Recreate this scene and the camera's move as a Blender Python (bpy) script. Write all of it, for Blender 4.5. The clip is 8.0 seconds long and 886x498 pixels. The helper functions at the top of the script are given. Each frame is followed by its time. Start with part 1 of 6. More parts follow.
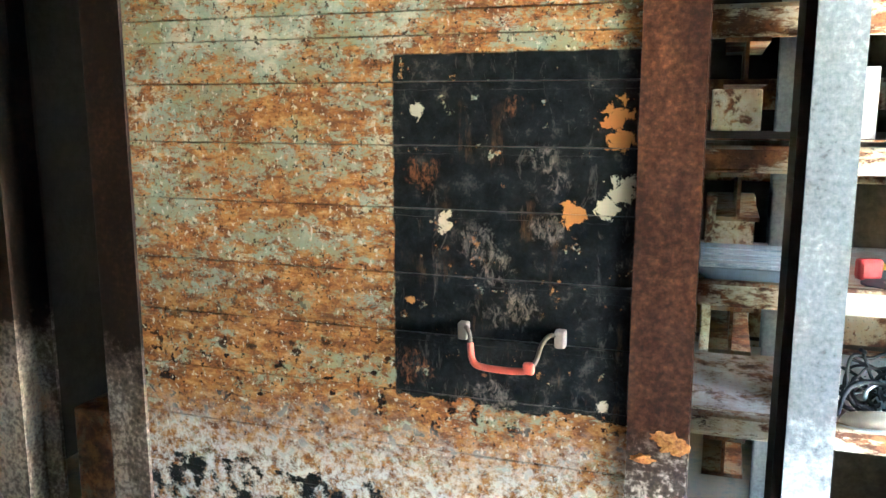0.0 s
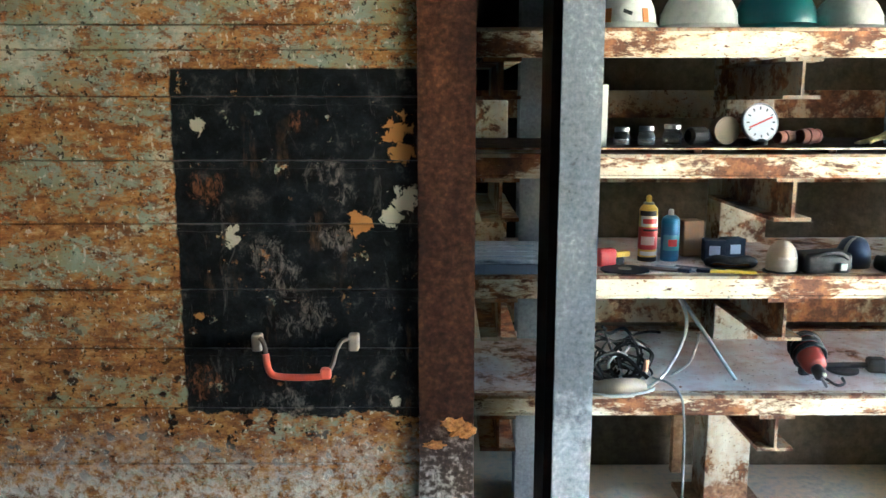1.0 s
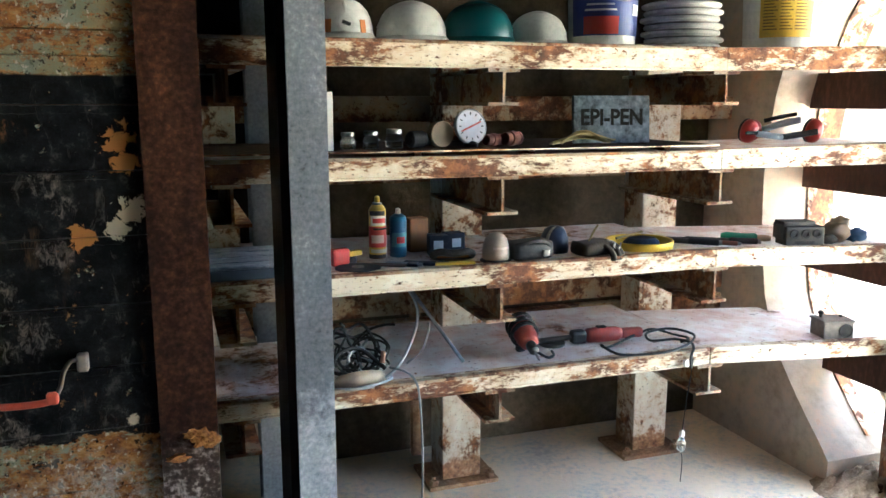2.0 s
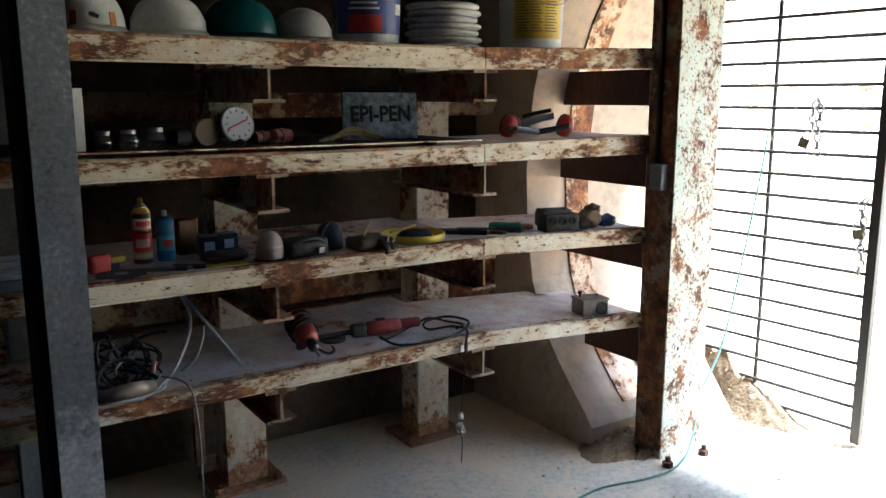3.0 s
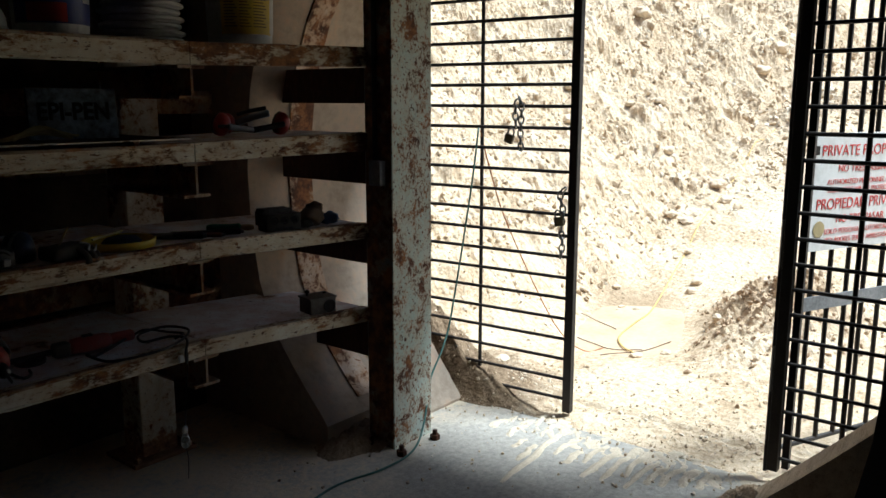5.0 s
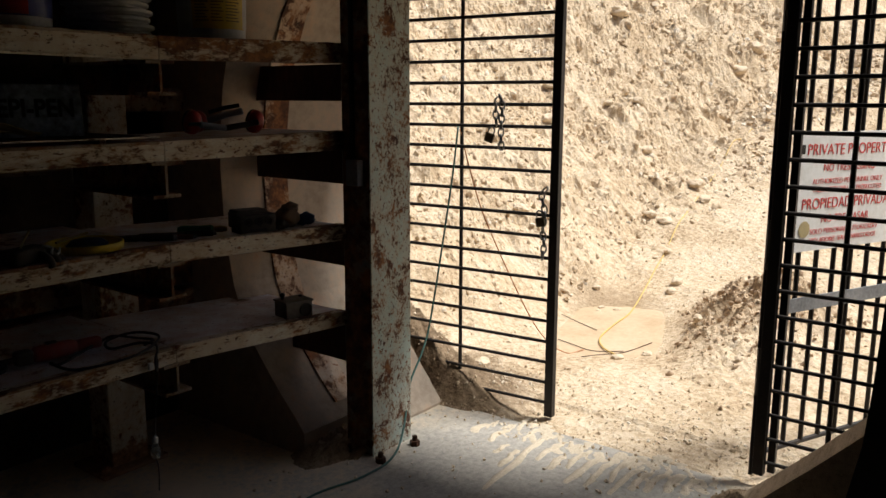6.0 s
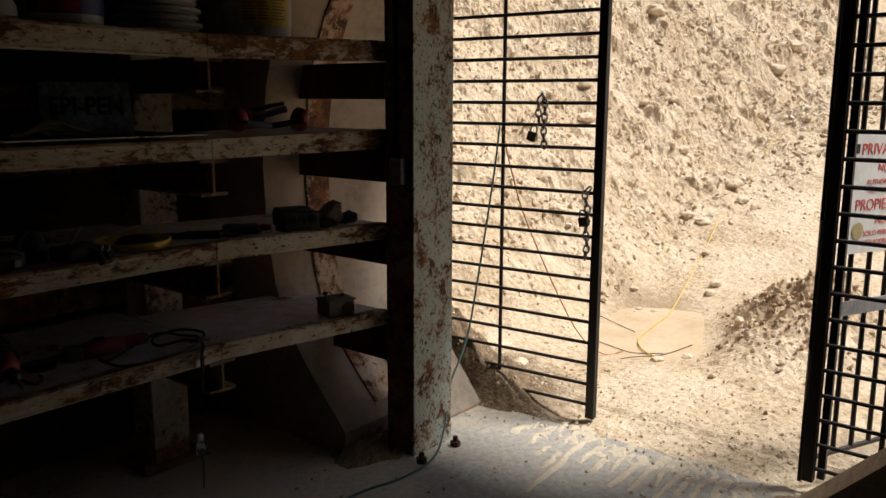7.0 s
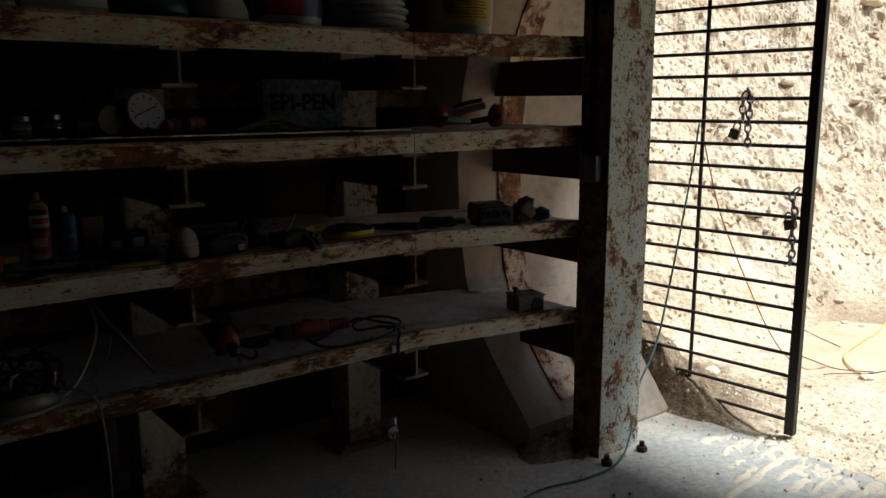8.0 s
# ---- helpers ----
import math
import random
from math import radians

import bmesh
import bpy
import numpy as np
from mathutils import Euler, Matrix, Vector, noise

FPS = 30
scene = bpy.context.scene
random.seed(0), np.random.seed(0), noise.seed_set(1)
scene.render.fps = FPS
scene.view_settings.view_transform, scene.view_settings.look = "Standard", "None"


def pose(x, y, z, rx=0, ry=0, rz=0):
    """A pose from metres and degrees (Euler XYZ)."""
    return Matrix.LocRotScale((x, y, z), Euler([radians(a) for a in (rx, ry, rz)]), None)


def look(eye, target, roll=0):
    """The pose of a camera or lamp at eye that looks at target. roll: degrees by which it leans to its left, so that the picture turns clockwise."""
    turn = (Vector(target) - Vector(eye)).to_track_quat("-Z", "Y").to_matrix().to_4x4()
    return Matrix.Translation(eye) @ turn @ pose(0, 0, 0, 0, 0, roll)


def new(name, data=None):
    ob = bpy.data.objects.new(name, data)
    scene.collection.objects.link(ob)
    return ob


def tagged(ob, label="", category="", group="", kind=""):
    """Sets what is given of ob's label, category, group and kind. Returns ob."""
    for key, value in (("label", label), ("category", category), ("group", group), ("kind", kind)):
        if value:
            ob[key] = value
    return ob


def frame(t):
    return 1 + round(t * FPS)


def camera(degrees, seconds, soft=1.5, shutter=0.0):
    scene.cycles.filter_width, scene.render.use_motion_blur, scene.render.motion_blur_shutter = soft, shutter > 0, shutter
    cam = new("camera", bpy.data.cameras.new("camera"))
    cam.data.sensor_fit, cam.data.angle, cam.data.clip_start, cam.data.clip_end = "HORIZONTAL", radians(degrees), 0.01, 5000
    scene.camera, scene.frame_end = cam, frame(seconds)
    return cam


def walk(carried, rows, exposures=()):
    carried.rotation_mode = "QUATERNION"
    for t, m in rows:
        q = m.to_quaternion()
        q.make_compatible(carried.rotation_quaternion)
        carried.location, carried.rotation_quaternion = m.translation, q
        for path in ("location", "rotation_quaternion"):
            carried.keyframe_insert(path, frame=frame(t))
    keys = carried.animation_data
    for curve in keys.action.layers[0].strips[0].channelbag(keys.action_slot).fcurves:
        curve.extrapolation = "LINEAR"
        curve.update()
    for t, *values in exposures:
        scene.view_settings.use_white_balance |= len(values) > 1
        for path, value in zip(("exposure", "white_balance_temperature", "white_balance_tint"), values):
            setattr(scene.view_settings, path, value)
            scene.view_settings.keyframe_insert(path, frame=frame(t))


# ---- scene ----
cam = camera(57.14, 8.0)
PATH = [
    (0, pose(0.035, -0.063, 1.686, 79.99, 0.09, 18.94)),
    (0.5, pose(-0.017, -0.101, 1.711, 79.75, 0.05, 9.38)),
    (1, pose(-0.101, -0.182, 1.737, 79.72, 0.03, 0.02)),
    (1.5, pose(-0.119, -0.223, 1.757, 79.62, -0.03, -9.94)),
    (2, pose(-0.109, -0.266, 1.755, 79.78, 0.07, -18.70)),
    (2.2, pose(-0.099, -0.265, 1.769, 79.40, -0.11, -22.02)),
    (3.3, pose(-0.046, -0.325, 1.756, 79.56, 0.07, -37.20)),
    (3.5, pose(-0.043, -0.315, 1.758, 79.45, -0.07, -39.66)),
    (4, pose(-0.031, -0.344, 1.750, 79.59, -0.04, -45.09)),
    (4.5, pose(-0.012, -0.352, 1.744, 79.60, -0.09, -48.98)),
    (5, pose(0.044, -0.369, 1.742, 79.59, -0.11, -51.29)),
    (5.2, pose(0.081, -0.364, 1.743, 79.55, -0.25, -52.01)),
    (6.5, pose(0.116, -0.251, 1.725, 79.59, -0.22, -52.97)),
    (7, pose(0.092, -0.225, 1.724, 79.57, -0.22, -50.92)),
    (7.5, pose(0.072, -0.214, 1.717, 79.58, -0.14, -46.48)),
    (8, pose(0.034, -0.185, 1.697, 79.72, 0.12, -38.41)),
]
EXPOSURES = [
    (0.0, 7.85, 4600, -6), (0.5, 7.2, 4600, -7), (1.0, 6.7, 4600, -6), (1.5, 6.4, 4600, -3), (2.2, 5.65, 4750, -1), (3.3, 3.4, 4850, 2), (3.8, 2.65, 5000, 3), (4.5, 1.6, 5150, 3),
    (5.0, 0.75, 5150, 1), (5.2, 0.58, 5200, 2), (6.3, 0.22, 6150, 10), (7.0, 0.15, 6050, 10), (7.5, 0.36, 5450, 4), (8.0, 0.58, 5300, 3),
]
walk(cam, PATH, EXPOSURES)

# ---------------------------------------------------------------- light
world = bpy.data.worlds.new("sky")
scene.world = world
world.use_nodes = True
wn = world.node_tree.nodes
sky = wn.new("ShaderNodeTexSky")
sky.sky_type = "NISHITA"
sky.sun_disc = False
sky.dust_density, sky.ozone_density = 5.0, 0.6
sky.sun_elevation, sky.sun_rotation = radians(62), radians(145)
wn["Background"].inputs["Strength"].default_value = 0.055
world.node_tree.links.new(sky.outputs["Color"], wn["Background"].inputs["Color"])

sun = new("sun", bpy.data.lights.new("sun", "SUN"))
sun.data.energy, sun.data.angle, sun.data.color = 5.0, radians(14), (1.0, 0.93, 0.82)
sun.matrix_world = look((2.75, -3.85, 9), (0, 0, 0))

# ---------------------------------------------------------------- materials


def material(name, rough=0.6, metal=0.0):
    m = bpy.data.materials.new(name)
    m.use_nodes = True
    b = m.node_tree.nodes["Principled BSDF"]
    b.inputs["Roughness"].default_value = rough
    b.inputs["Metallic"].default_value = metal
    return m, m.node_tree, b


def coords(nt, kind="Position"):
    if kind == "Position":
        return nt.nodes.new("ShaderNodeNewGeometry").outputs["Position"]
    return nt.nodes.new("ShaderNodeTexCoord").outputs["Object"]


def stretch(nt, vec, scale):
    n = nt.nodes.new("ShaderNodeMapping")
    n.inputs["Scale"].default_value = scale
    nt.links.new(vec, n.inputs["Vector"])
    return n.outputs["Vector"]


def noise_tex(nt, vec, scale, detail=6, rough=0.6, distort=0.0):
    n = nt.nodes.new("ShaderNodeTexNoise")
    n.inputs["Scale"].default_value, n.inputs["Detail"].default_value = scale, detail
    n.inputs["Roughness"].default_value, n.inputs["Distortion"].default_value = rough, distort
    nt.links.new(vec, n.inputs["Vector"])
    return n.outputs["Fac"]


def ramp(nt, fac, stops):
    n = nt.nodes.new("ShaderNodeValToRGB")
    el = n.color_ramp.elements
    while len(el) < len(stops):
        el.new(0.5)
    for e, (p, c) in zip(el, stops):
        e.position = p
        e.color = (c, c, c, 1) if isinstance(c, (int, float)) else (*c, 1)
    nt.links.new(fac, n.inputs["Fac"])
    return n.outputs["Color"]


def mix(nt, fac, a, b):
    n = nt.nodes.new("ShaderNodeMix")
    n.data_type = "RGBA"
    for sock, v in ((n.inputs["Factor"], fac), (n.inputs["A"], a), (n.inputs["B"], b)):
        if isinstance(v, (int, float)):
            sock.default_value = v
        elif isinstance(v, tuple):
            sock.default_value = (*v, 1)
        else:
            nt.links.new(v, sock)
    return n.outputs["Result"]


def calc(nt, op, a, b=0.0, clamp=False):
    n = nt.nodes.new("ShaderNodeMath")
    n.operation, n.use_clamp = op, clamp
    for sock, v in zip(n.inputs, (a, b)):
        if isinstance(v, (int, float)):
            sock.default_value = v
        else:
            nt.links.new(v, sock)
    return n.outputs["Value"]


def bump(nt, b, height, strength=0.5, dist=0.01):
    n = nt.nodes.new("ShaderNodeBump")
    n.inputs["Strength"].default_value, n.inputs["Distance"].default_value = strength, dist
    nt.links.new(height, n.inputs["Height"])
    nt.links.new(n.outputs["Normal"], b.inputs["Normal"])


def axis(nt, vec, k):
    n = nt.nodes.new("ShaderNodeSeparateXYZ")
    nt.links.new(vec, n.inputs["Vector"])
    return n.outputs[k]


DARK_RUST, RED_RUST, ORANGE_RUST = (0.035, 0.019, 0.013), (0.135, 0.055, 0.027), (0.33, 0.145, 0.052)


def rust_colour(nt, vec):
    a = noise_tex(nt, vec, 14, 8, 0.7)
    return ramp(nt, a, [(0.30, DARK_RUST), (0.48, RED_RUST), (0.62, ORANGE_RUST), (0.78, (0.16, 0.06, 0.022))])


def rusted_paint(name, paint, paint2, cover=0.5, scale=7.0, spots=45.0, rough=0.6, seed=0.0, run=(1, 1, 1), chips=0.0):
    """Old paint on steel: large worn patches and small chips down to rust. cover: share of rust."""
    m, nt, b = material(name, rough)
    vec = coords(nt)
    if seed:
        mp = nt.nodes.new("ShaderNodeMapping")
        mp.inputs["Location"].default_value = (seed, seed * 1.7, -seed)
        nt.links.new(vec, mp.inputs["Vector"])
        vec = mp.outputs["Vector"]
    run_vec = stretch(nt, vec, run)
    big = calc(nt, "ADD", calc(nt, "MULTIPLY", noise_tex(nt, run_vec, scale * 0.30, 8, 0.66, 0.3), 0.60), calc(nt, "MULTIPLY", noise_tex(nt, run_vec, scale * 1.9, 9, 0.76, 0.3), 0.40))
    small = noise_tex(nt, stretch(nt, vec, run), spots, 5, 0.6)
    t = 0.5 + 0.22 * (0.5 - cover)
    m1 = ramp(nt, big, [(t - 0.012, 0.0), (t + 0.026, 1.0)])
    halo = ramp(nt, big, [(t - 0.075, 0.0), (t, 0.8)])
    t2 = 0.64 + 0.2 * (0.5 - cover) - chips
    m2 = ramp(nt, small, [(t2 - 0.02, 0.0), (t2 + 0.03, 1.0)])
    mask = calc(nt, "MAXIMUM", m1, m2)
    stain = noise_tex(nt, stretch(nt, vec, (9, 9, 3)), 1.0, 6, 0.6)
    coat = mix(nt, ramp(nt, stain, [(0.38, 0.0), (0.68, 1.0)]), paint, paint2)
    coat = mix(nt, halo, coat, tuple(0.55 * p + 0.45 * q for p, q in zip(paint2, (0.46, 0.27, 0.10))))
    col = mix(nt, mask, coat, rust_colour(nt, vec))
    pin = ramp(nt, noise_tex(nt, stretch(nt, vec, run), spots * 2.2, 3, 0.55), [(0.655, 0.0), (0.69, 0.9)])
    col = mix(nt, pin, col, (0.028, 0.017, 0.012))
    nt.links.new(col, b.inputs["Base Color"])
    rg = nt.nodes.new("ShaderNodeMapRange")
    nt.links.new(mask, rg.inputs["Value"])
    rg.inputs["To Min"].default_value, rg.inputs["To Max"].default_value = rough, 0.92
    nt.links.new(rg.outputs["Result"], b.inputs["Roughness"])
    grain = noise_tex(nt, vec, 160, 4, 0.6)
    bump(nt, b, calc(nt, "ADD", calc(nt, "MULTIPLY", mask, -1.0), calc(nt, "MULTIPLY", grain, 0.7)), 0.55, 0.004)
    return m


def mottled(name, stops, scale=5.0, fine=60.0, rough=0.7, metal=0.0, relief=0.3, size=0.01, kind="Position", stretched=None, fine_amount=0.5, gloss=0.5):
    """A surface whose colour runs over two scales of noise."""
    m, nt, b = material(name, rough, metal)
    b.inputs["Specular IOR Level"].default_value = gloss
    vec = coords(nt, kind)
    if stretched:
        vec = stretch(nt, vec, stretched)
    a = noise_tex(nt, vec, scale, 8, 0.62, 0.2)
    f = noise_tex(nt, vec, fine, 6, 0.65)
    fac = calc(nt, "ADD", calc(nt, "MULTIPLY", a, 1 - fine_amount), calc(nt, "MULTIPLY", f, fine_amount))
    nt.links.new(ramp(nt, fac, stops), b.inputs["Base Color"])
    bump(nt, b, calc(nt, "ADD", calc(nt, "MULTIPLY", a, 0.5), f), relief, size)
    return m


def plain(name, colour, rough=0.5, metal=0.0, dirt=0.25):
    """A small thing's own colour, slightly dusty and uneven."""
    m, nt, b = material(name, rough, metal)
    b.inputs["Specular IOR Level"].default_value = 0.2 if max(colour) < 0.1 else 0.45
    vec = coords(nt)
    f = noise_tex(nt, vec, 35, 7, 0.7)
    dull = tuple(c * 0.6 + 0.05 for c in colour)
    nt.links.new(mix(nt, calc(nt, "MULTIPLY", ramp(nt, f, [(0.45, 0.0), (0.7, 1.0)]), dirt * 2), colour, dull), b.inputs["Base Color"])
    bump(nt, b, f, 0.12, 0.003)
    return m


shelf_steel = rusted_paint("shelf_steel", (0.72, 0.68, 0.56), (0.60, 0.49, 0.33), 0.46, 17, 55, run=(0.5, 1, 1.3), chips=0.03)
shelf_beam_steel = rusted_paint("shelf_beam_steel", (0.36, 0.31, 0.235), (0.20, 0.145, 0.095), 0.52, 12, 50, seed=3.1)
deck_steel = rusted_paint("deck_steel", (0.78, 0.78, 0.77), (0.62, 0.47, 0.43), 0.20, 5, 30, 0.75, seed=5.0)
def rust_foot(m, top):
    """Rust that creeps up a leg from its foot with a ragged edge."""
    nt = m.node_tree
    b = nt.nodes["Principled BSDF"]
    was = b.inputs["Base Color"].links[0].from_socket
    vec = coords(nt)
    edge = calc(nt, "ADD", axis(nt, vec, "Z"), calc(nt, "MULTIPLY", calc(nt, "SUBTRACT", noise_tex(nt, vec, 16, 7, 0.7), 0.5), 0.30))
    k = calc(nt, "MULTIPLY", calc(nt, "SUBTRACT", top, edge), 25.0, True)
    tone = ramp(nt, noise_tex(nt, vec, 32, 7, 0.7), [(0.34, (0.12, 0.055, 0.03)), (0.5, (0.32, 0.16, 0.07)), (0.64, (0.50, 0.32, 0.18))])
    nt.links.new(mix(nt, k, was, tone), b.inputs["Base Color"])


leg_steel = rusted_paint("leg_steel", (0.70, 0.67, 0.58), (0.52, 0.44, 0.33), 0.37, 15, 60, seed=1.3)
column_steel = rusted_paint("column_steel", (0.50, 0.60, 0.55), (0.60, 0.62, 0.54), 0.34, 34, 66, seed=7.7, run=(1, 1, 0.85), chips=0.075)
rust_foot(leg_steel, 0.13)
brown_steel = mottled("brown_steel", [(0.3, (0.025, 0.014, 0.010)), (0.5, (0.060, 0.028, 0.017)), (0.66, (0.12, 0.055, 0.03))], 4, 50, 0.62, 0.1, 0.35, 0.004, stretched=(1, 1, 0.4), gloss=0.12)
grey_steel = mottled("grey_steel", [(0.3, (0.10, 0.11, 0.125)), (0.5, (0.22, 0.235, 0.26)), (0.62, (0.30, 0.31, 0.33)), (0.72, (0.10, 0.07, 0.05))], 5, 70, 0.5, 0.35, 0.35, 0.003)
black_iron = mottled("black_iron", [(0.3, (0.012, 0.011, 0.011)), (0.6, (0.035, 0.028, 0.024)), (0.75, (0.09, 0.045, 0.025))], 8, 90, 0.6, 0.4, 0.3, 0.002)
concrete_floor = mottled("concrete_floor", [(0.36, (0.46, 0.43, 0.37)), (0.455, (0.61, 0.55, 0.455)), (0.495, (0.70, 0.595, 0.45)), (0.57, (0.75, 0.62, 0.455))], 2.6, 30, 0.9, 0, 0.5, 0.012, gloss=0.12)
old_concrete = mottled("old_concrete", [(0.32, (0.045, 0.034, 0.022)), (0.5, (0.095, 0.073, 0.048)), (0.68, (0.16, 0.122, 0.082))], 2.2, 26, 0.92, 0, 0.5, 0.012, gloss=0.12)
# Shade put into the colour: near-black walls and ceiling bounce little light.
shade_concrete = mottled("shade_concrete", [(0.3, (0.012, 0.010, 0.009)), (0.7, (0.034, 0.029, 0.025))], 2.2, 26, 0.92, 0, 0.5, 0.012, gloss=0.12)
lining_concrete = mottled("lining_concrete", [(0.30, (0.27, 0.21, 0.155)), (0.5, (0.43, 0.355, 0.28)), (0.60, (0.50, 0.37, 0.27)), (0.70, (0.46, 0.235, 0.13))], 2.6, 18, 0.9, 0, 0.4, 0.01)
earth = mottled("earth", [(0.32, (0.26, 0.18, 0.105)), (0.42, (0.48, 0.36, 0.23)), (0.52, (0.62, 0.495, 0.345)), (0.66, (0.72, 0.62, 0.48))], 1.5, 24, 0.95, 0, 0.9, 0.028, fine_amount=0.62, gloss=0.12)
def dark_patch(m, place, reach, soft, tone_a, tone_b):
    """A patch of darker ground with a ragged edge."""
    nt = m.node_tree
    b = nt.nodes["Principled BSDF"]
    was = b.inputs["Base Color"].links[0].from_socket
    vec = coords(nt)
    n = nt.nodes.new("ShaderNodeVectorMath")
    n.operation = "DISTANCE"
    nt.links.new(vec, n.inputs[0])
    n.inputs[1].default_value = place
    d = calc(nt, "ADD", n.outputs["Value"], calc(nt, "MULTIPLY", calc(nt, "SUBTRACT", noise_tex(nt, vec, 6, 8, 0.7), 0.5), 0.5))
    k = calc(nt, "MULTIPLY", calc(nt, "SUBTRACT", reach, d), soft, True)
    dark = ramp(nt, noise_tex(nt, vec, 30, 6, 0.7), [(0.35, tone_a), (0.6, tone_b)])
    nt.links.new(mix(nt, k, was, dark), b.inputs["Base Color"])


# Darker brown on the soil drifted by the gate leaf.
dark_patch(earth, (3.70, 2.75, 0.2), 0.95, 4.0, (0.13, 0.09, 0.055), (0.27, 0.195, 0.125))
# The damp bank beyond the puddle.
dark_patch(earth, (6.55, 2.66, 0.0), 0.55, 3.0, (0.30, 0.215, 0.13), (0.44, 0.33, 0.215))
# The browner spoil heap.
dark_patch(earth, (6.35, 1.40, 0.15), 0.70, 2.5, (0.36, 0.26, 0.16), (0.54, 0.41, 0.275))
def stone_material(name, tones, grain):
    """Loose stones, each of its own tone."""
    m, nt, b = material(name, 0.93)
    vec = coords(nt)
    one = nt.nodes.new("ShaderNodeNewGeometry").outputs["Random Per Island"]
    f = noise_tex(nt, vec, grain, 7, 0.7)
    fac = calc(nt, "ADD", calc(nt, "MULTIPLY", one, 0.6), calc(nt, "MULTIPLY", f, 0.4))
    nt.links.new(ramp(nt, fac, tones), b.inputs["Base Color"])
    bump(nt, b, f, 0.7, 0.01)
    return m


# Darker, greyer slab before the gate.
dark_patch(concrete_floor, (3.25, 1.45, 0.0), 1.10, 2.5, (0.29, 0.275, 0.25), (0.42, 0.39, 0.345))
stone = stone_material("stone", [(0.16, (0.32, 0.23, 0.145)), (0.30, (0.50, 0.385, 0.255)), (0.50, (0.60, 0.48, 0.335)), (0.68, (0.67, 0.56, 0.42)), (0.80, (0.76, 0.70, 0.60))], 40)

clod = stone_material("clod", [(0.18, (0.22, 0.15, 0.09)), (0.40, (0.40, 0.285, 0.18)), (0.58, (0.52, 0.39, 0.26)), (0.76, (0.63, 0.51, 0.37))], 40)

# ---------------------------------------------------------------- building helpers
ORIGIN = {}


def thing(name, loc, label, category, group="", kind="", turn=0.0, local=False):
    """An Empty at the thing's base that carries its parts. local: the parts are given in its own coordinates."""
    ob = new(name)
    ob.empty_display_size = 0.05
    ob.matrix_world = pose(*loc, 0, 0, turn)
    ORIGIN[ob] = Vector((0, 0, 0)) if local else Vector(loc)
    return tagged(ob, label, category, group, kind)


def mesh_from(name, bm, mat, smooth=False):
    me = bpy.data.meshes.new(name)
    bmesh.ops.recalc_face_normals(bm, faces=bm.faces)
    if smooth:
        for f in bm.faces:
            f.smooth = True
    bm.to_mesh(me)
    bm.free()
    for mm in mat if isinstance(mat, (list, tuple)) else [mat]:
        me.materials.append(mm)
    return me


def part(name, bm, mat, parent, label="", smooth=False):
    """Links a bmesh as one mesh under a thing or a part."""
    org = ORIGIN[parent]
    if org.length:
        bmesh.ops.translate(bm, verts=bm.verts, vec=-org)
    ob = new(name, mesh_from(name, bm, mat, smooth))
    ob.parent = parent
    ORIGIN[ob] = org
    return tagged(ob, label)


def solo(name, bm, mat, label, category="", kind="", smooth=False, loc=None):
    if loc:
        bmesh.ops.translate(bm, verts=bm.verts, vec=-Vector(loc))
    ob = new(name, mesh_from(name, bm, mat, smooth))
    if loc:
        ob.location = loc
    ORIGIN[ob] = Vector(loc) if loc else Vector((0, 0, 0))
    return tagged(ob, label, category, "", kind)


def box(bm, x0, x1, y0, y1, z0, z1, bevel=0.0, m=None):
    vs = [bm.verts.new((x, y, z)) for z in (z0, z1) for y in (y0, y1) for x in (x0, x1)]
    fs = [bm.faces.new([vs[i] for i in q]) for q in ((0, 2, 3, 1), (4, 5, 7, 6), (0, 1, 5, 4), (2, 6, 7, 3), (0, 4, 6, 2), (1, 3, 7, 5))]
    if m is not None:
        bmesh.ops.transform(bm, matrix=m, verts=vs)
    if bevel:
        bmesh.ops.bevel(bm, geom=list({e for f in fs for e in f.edges}), offset=bevel, segments=2, affect="EDGES", profile=0.5)
    return bm


def boxed(*a, **k):
    return box(bmesh.new(), *a, **k)


def prism(bm, outline, x0, x1):
    """An outline in y and z, pushed along x."""
    a = [bm.verts.new((x0, y, z)) for y, z in outline]
    b = [bm.verts.new((x1, y, z)) for y, z in outline]
    bm.faces.new(a)
    bm.faces.new(b[::-1])
    for i in range(len(a)):
        j = (i + 1) % len(a)
        bm.faces.new((a[i], b[i], b[j], a[j]))
    return bm


def lathe(bm, profile, seg=24, at=(0, 0, 0), squash=1.0, m=None):
    """Turns a profile of (radius, height) round z."""
    rings, made = [], []
    for r, z in profile:
        ring = [bm.verts.new((at[0] + r * math.cos(2 * math.pi * i / seg), at[1] + squash * r * math.sin(2 * math.pi * i / seg), at[2] + z)) for i in range(seg)]
        rings.append(ring)
        made += ring
    for a, b in zip(rings, rings[1:]):
        for i in range(seg):
            bm.faces.new((a[i], a[(i + 1) % seg], b[(i + 1) % seg], b[i]))
    for ring in (rings[0][::-1], rings[-1]):
        bm.faces.new(ring)
    if m is not None:
        bmesh.ops.transform(bm, matrix=m, verts=made)
    return bm


def rod(bm, p0, p1, r, seg=10, r2=None):
    p0, p1 = Vector(p0), Vector(p1)
    d = p1 - p0
    m = Matrix.Translation(p0) @ d.to_track_quat("Z", "Y").to_matrix().to_4x4()
    return lathe(bm, [(r, 0), (r if r2 is None else r2, d.length)], seg, m=m)


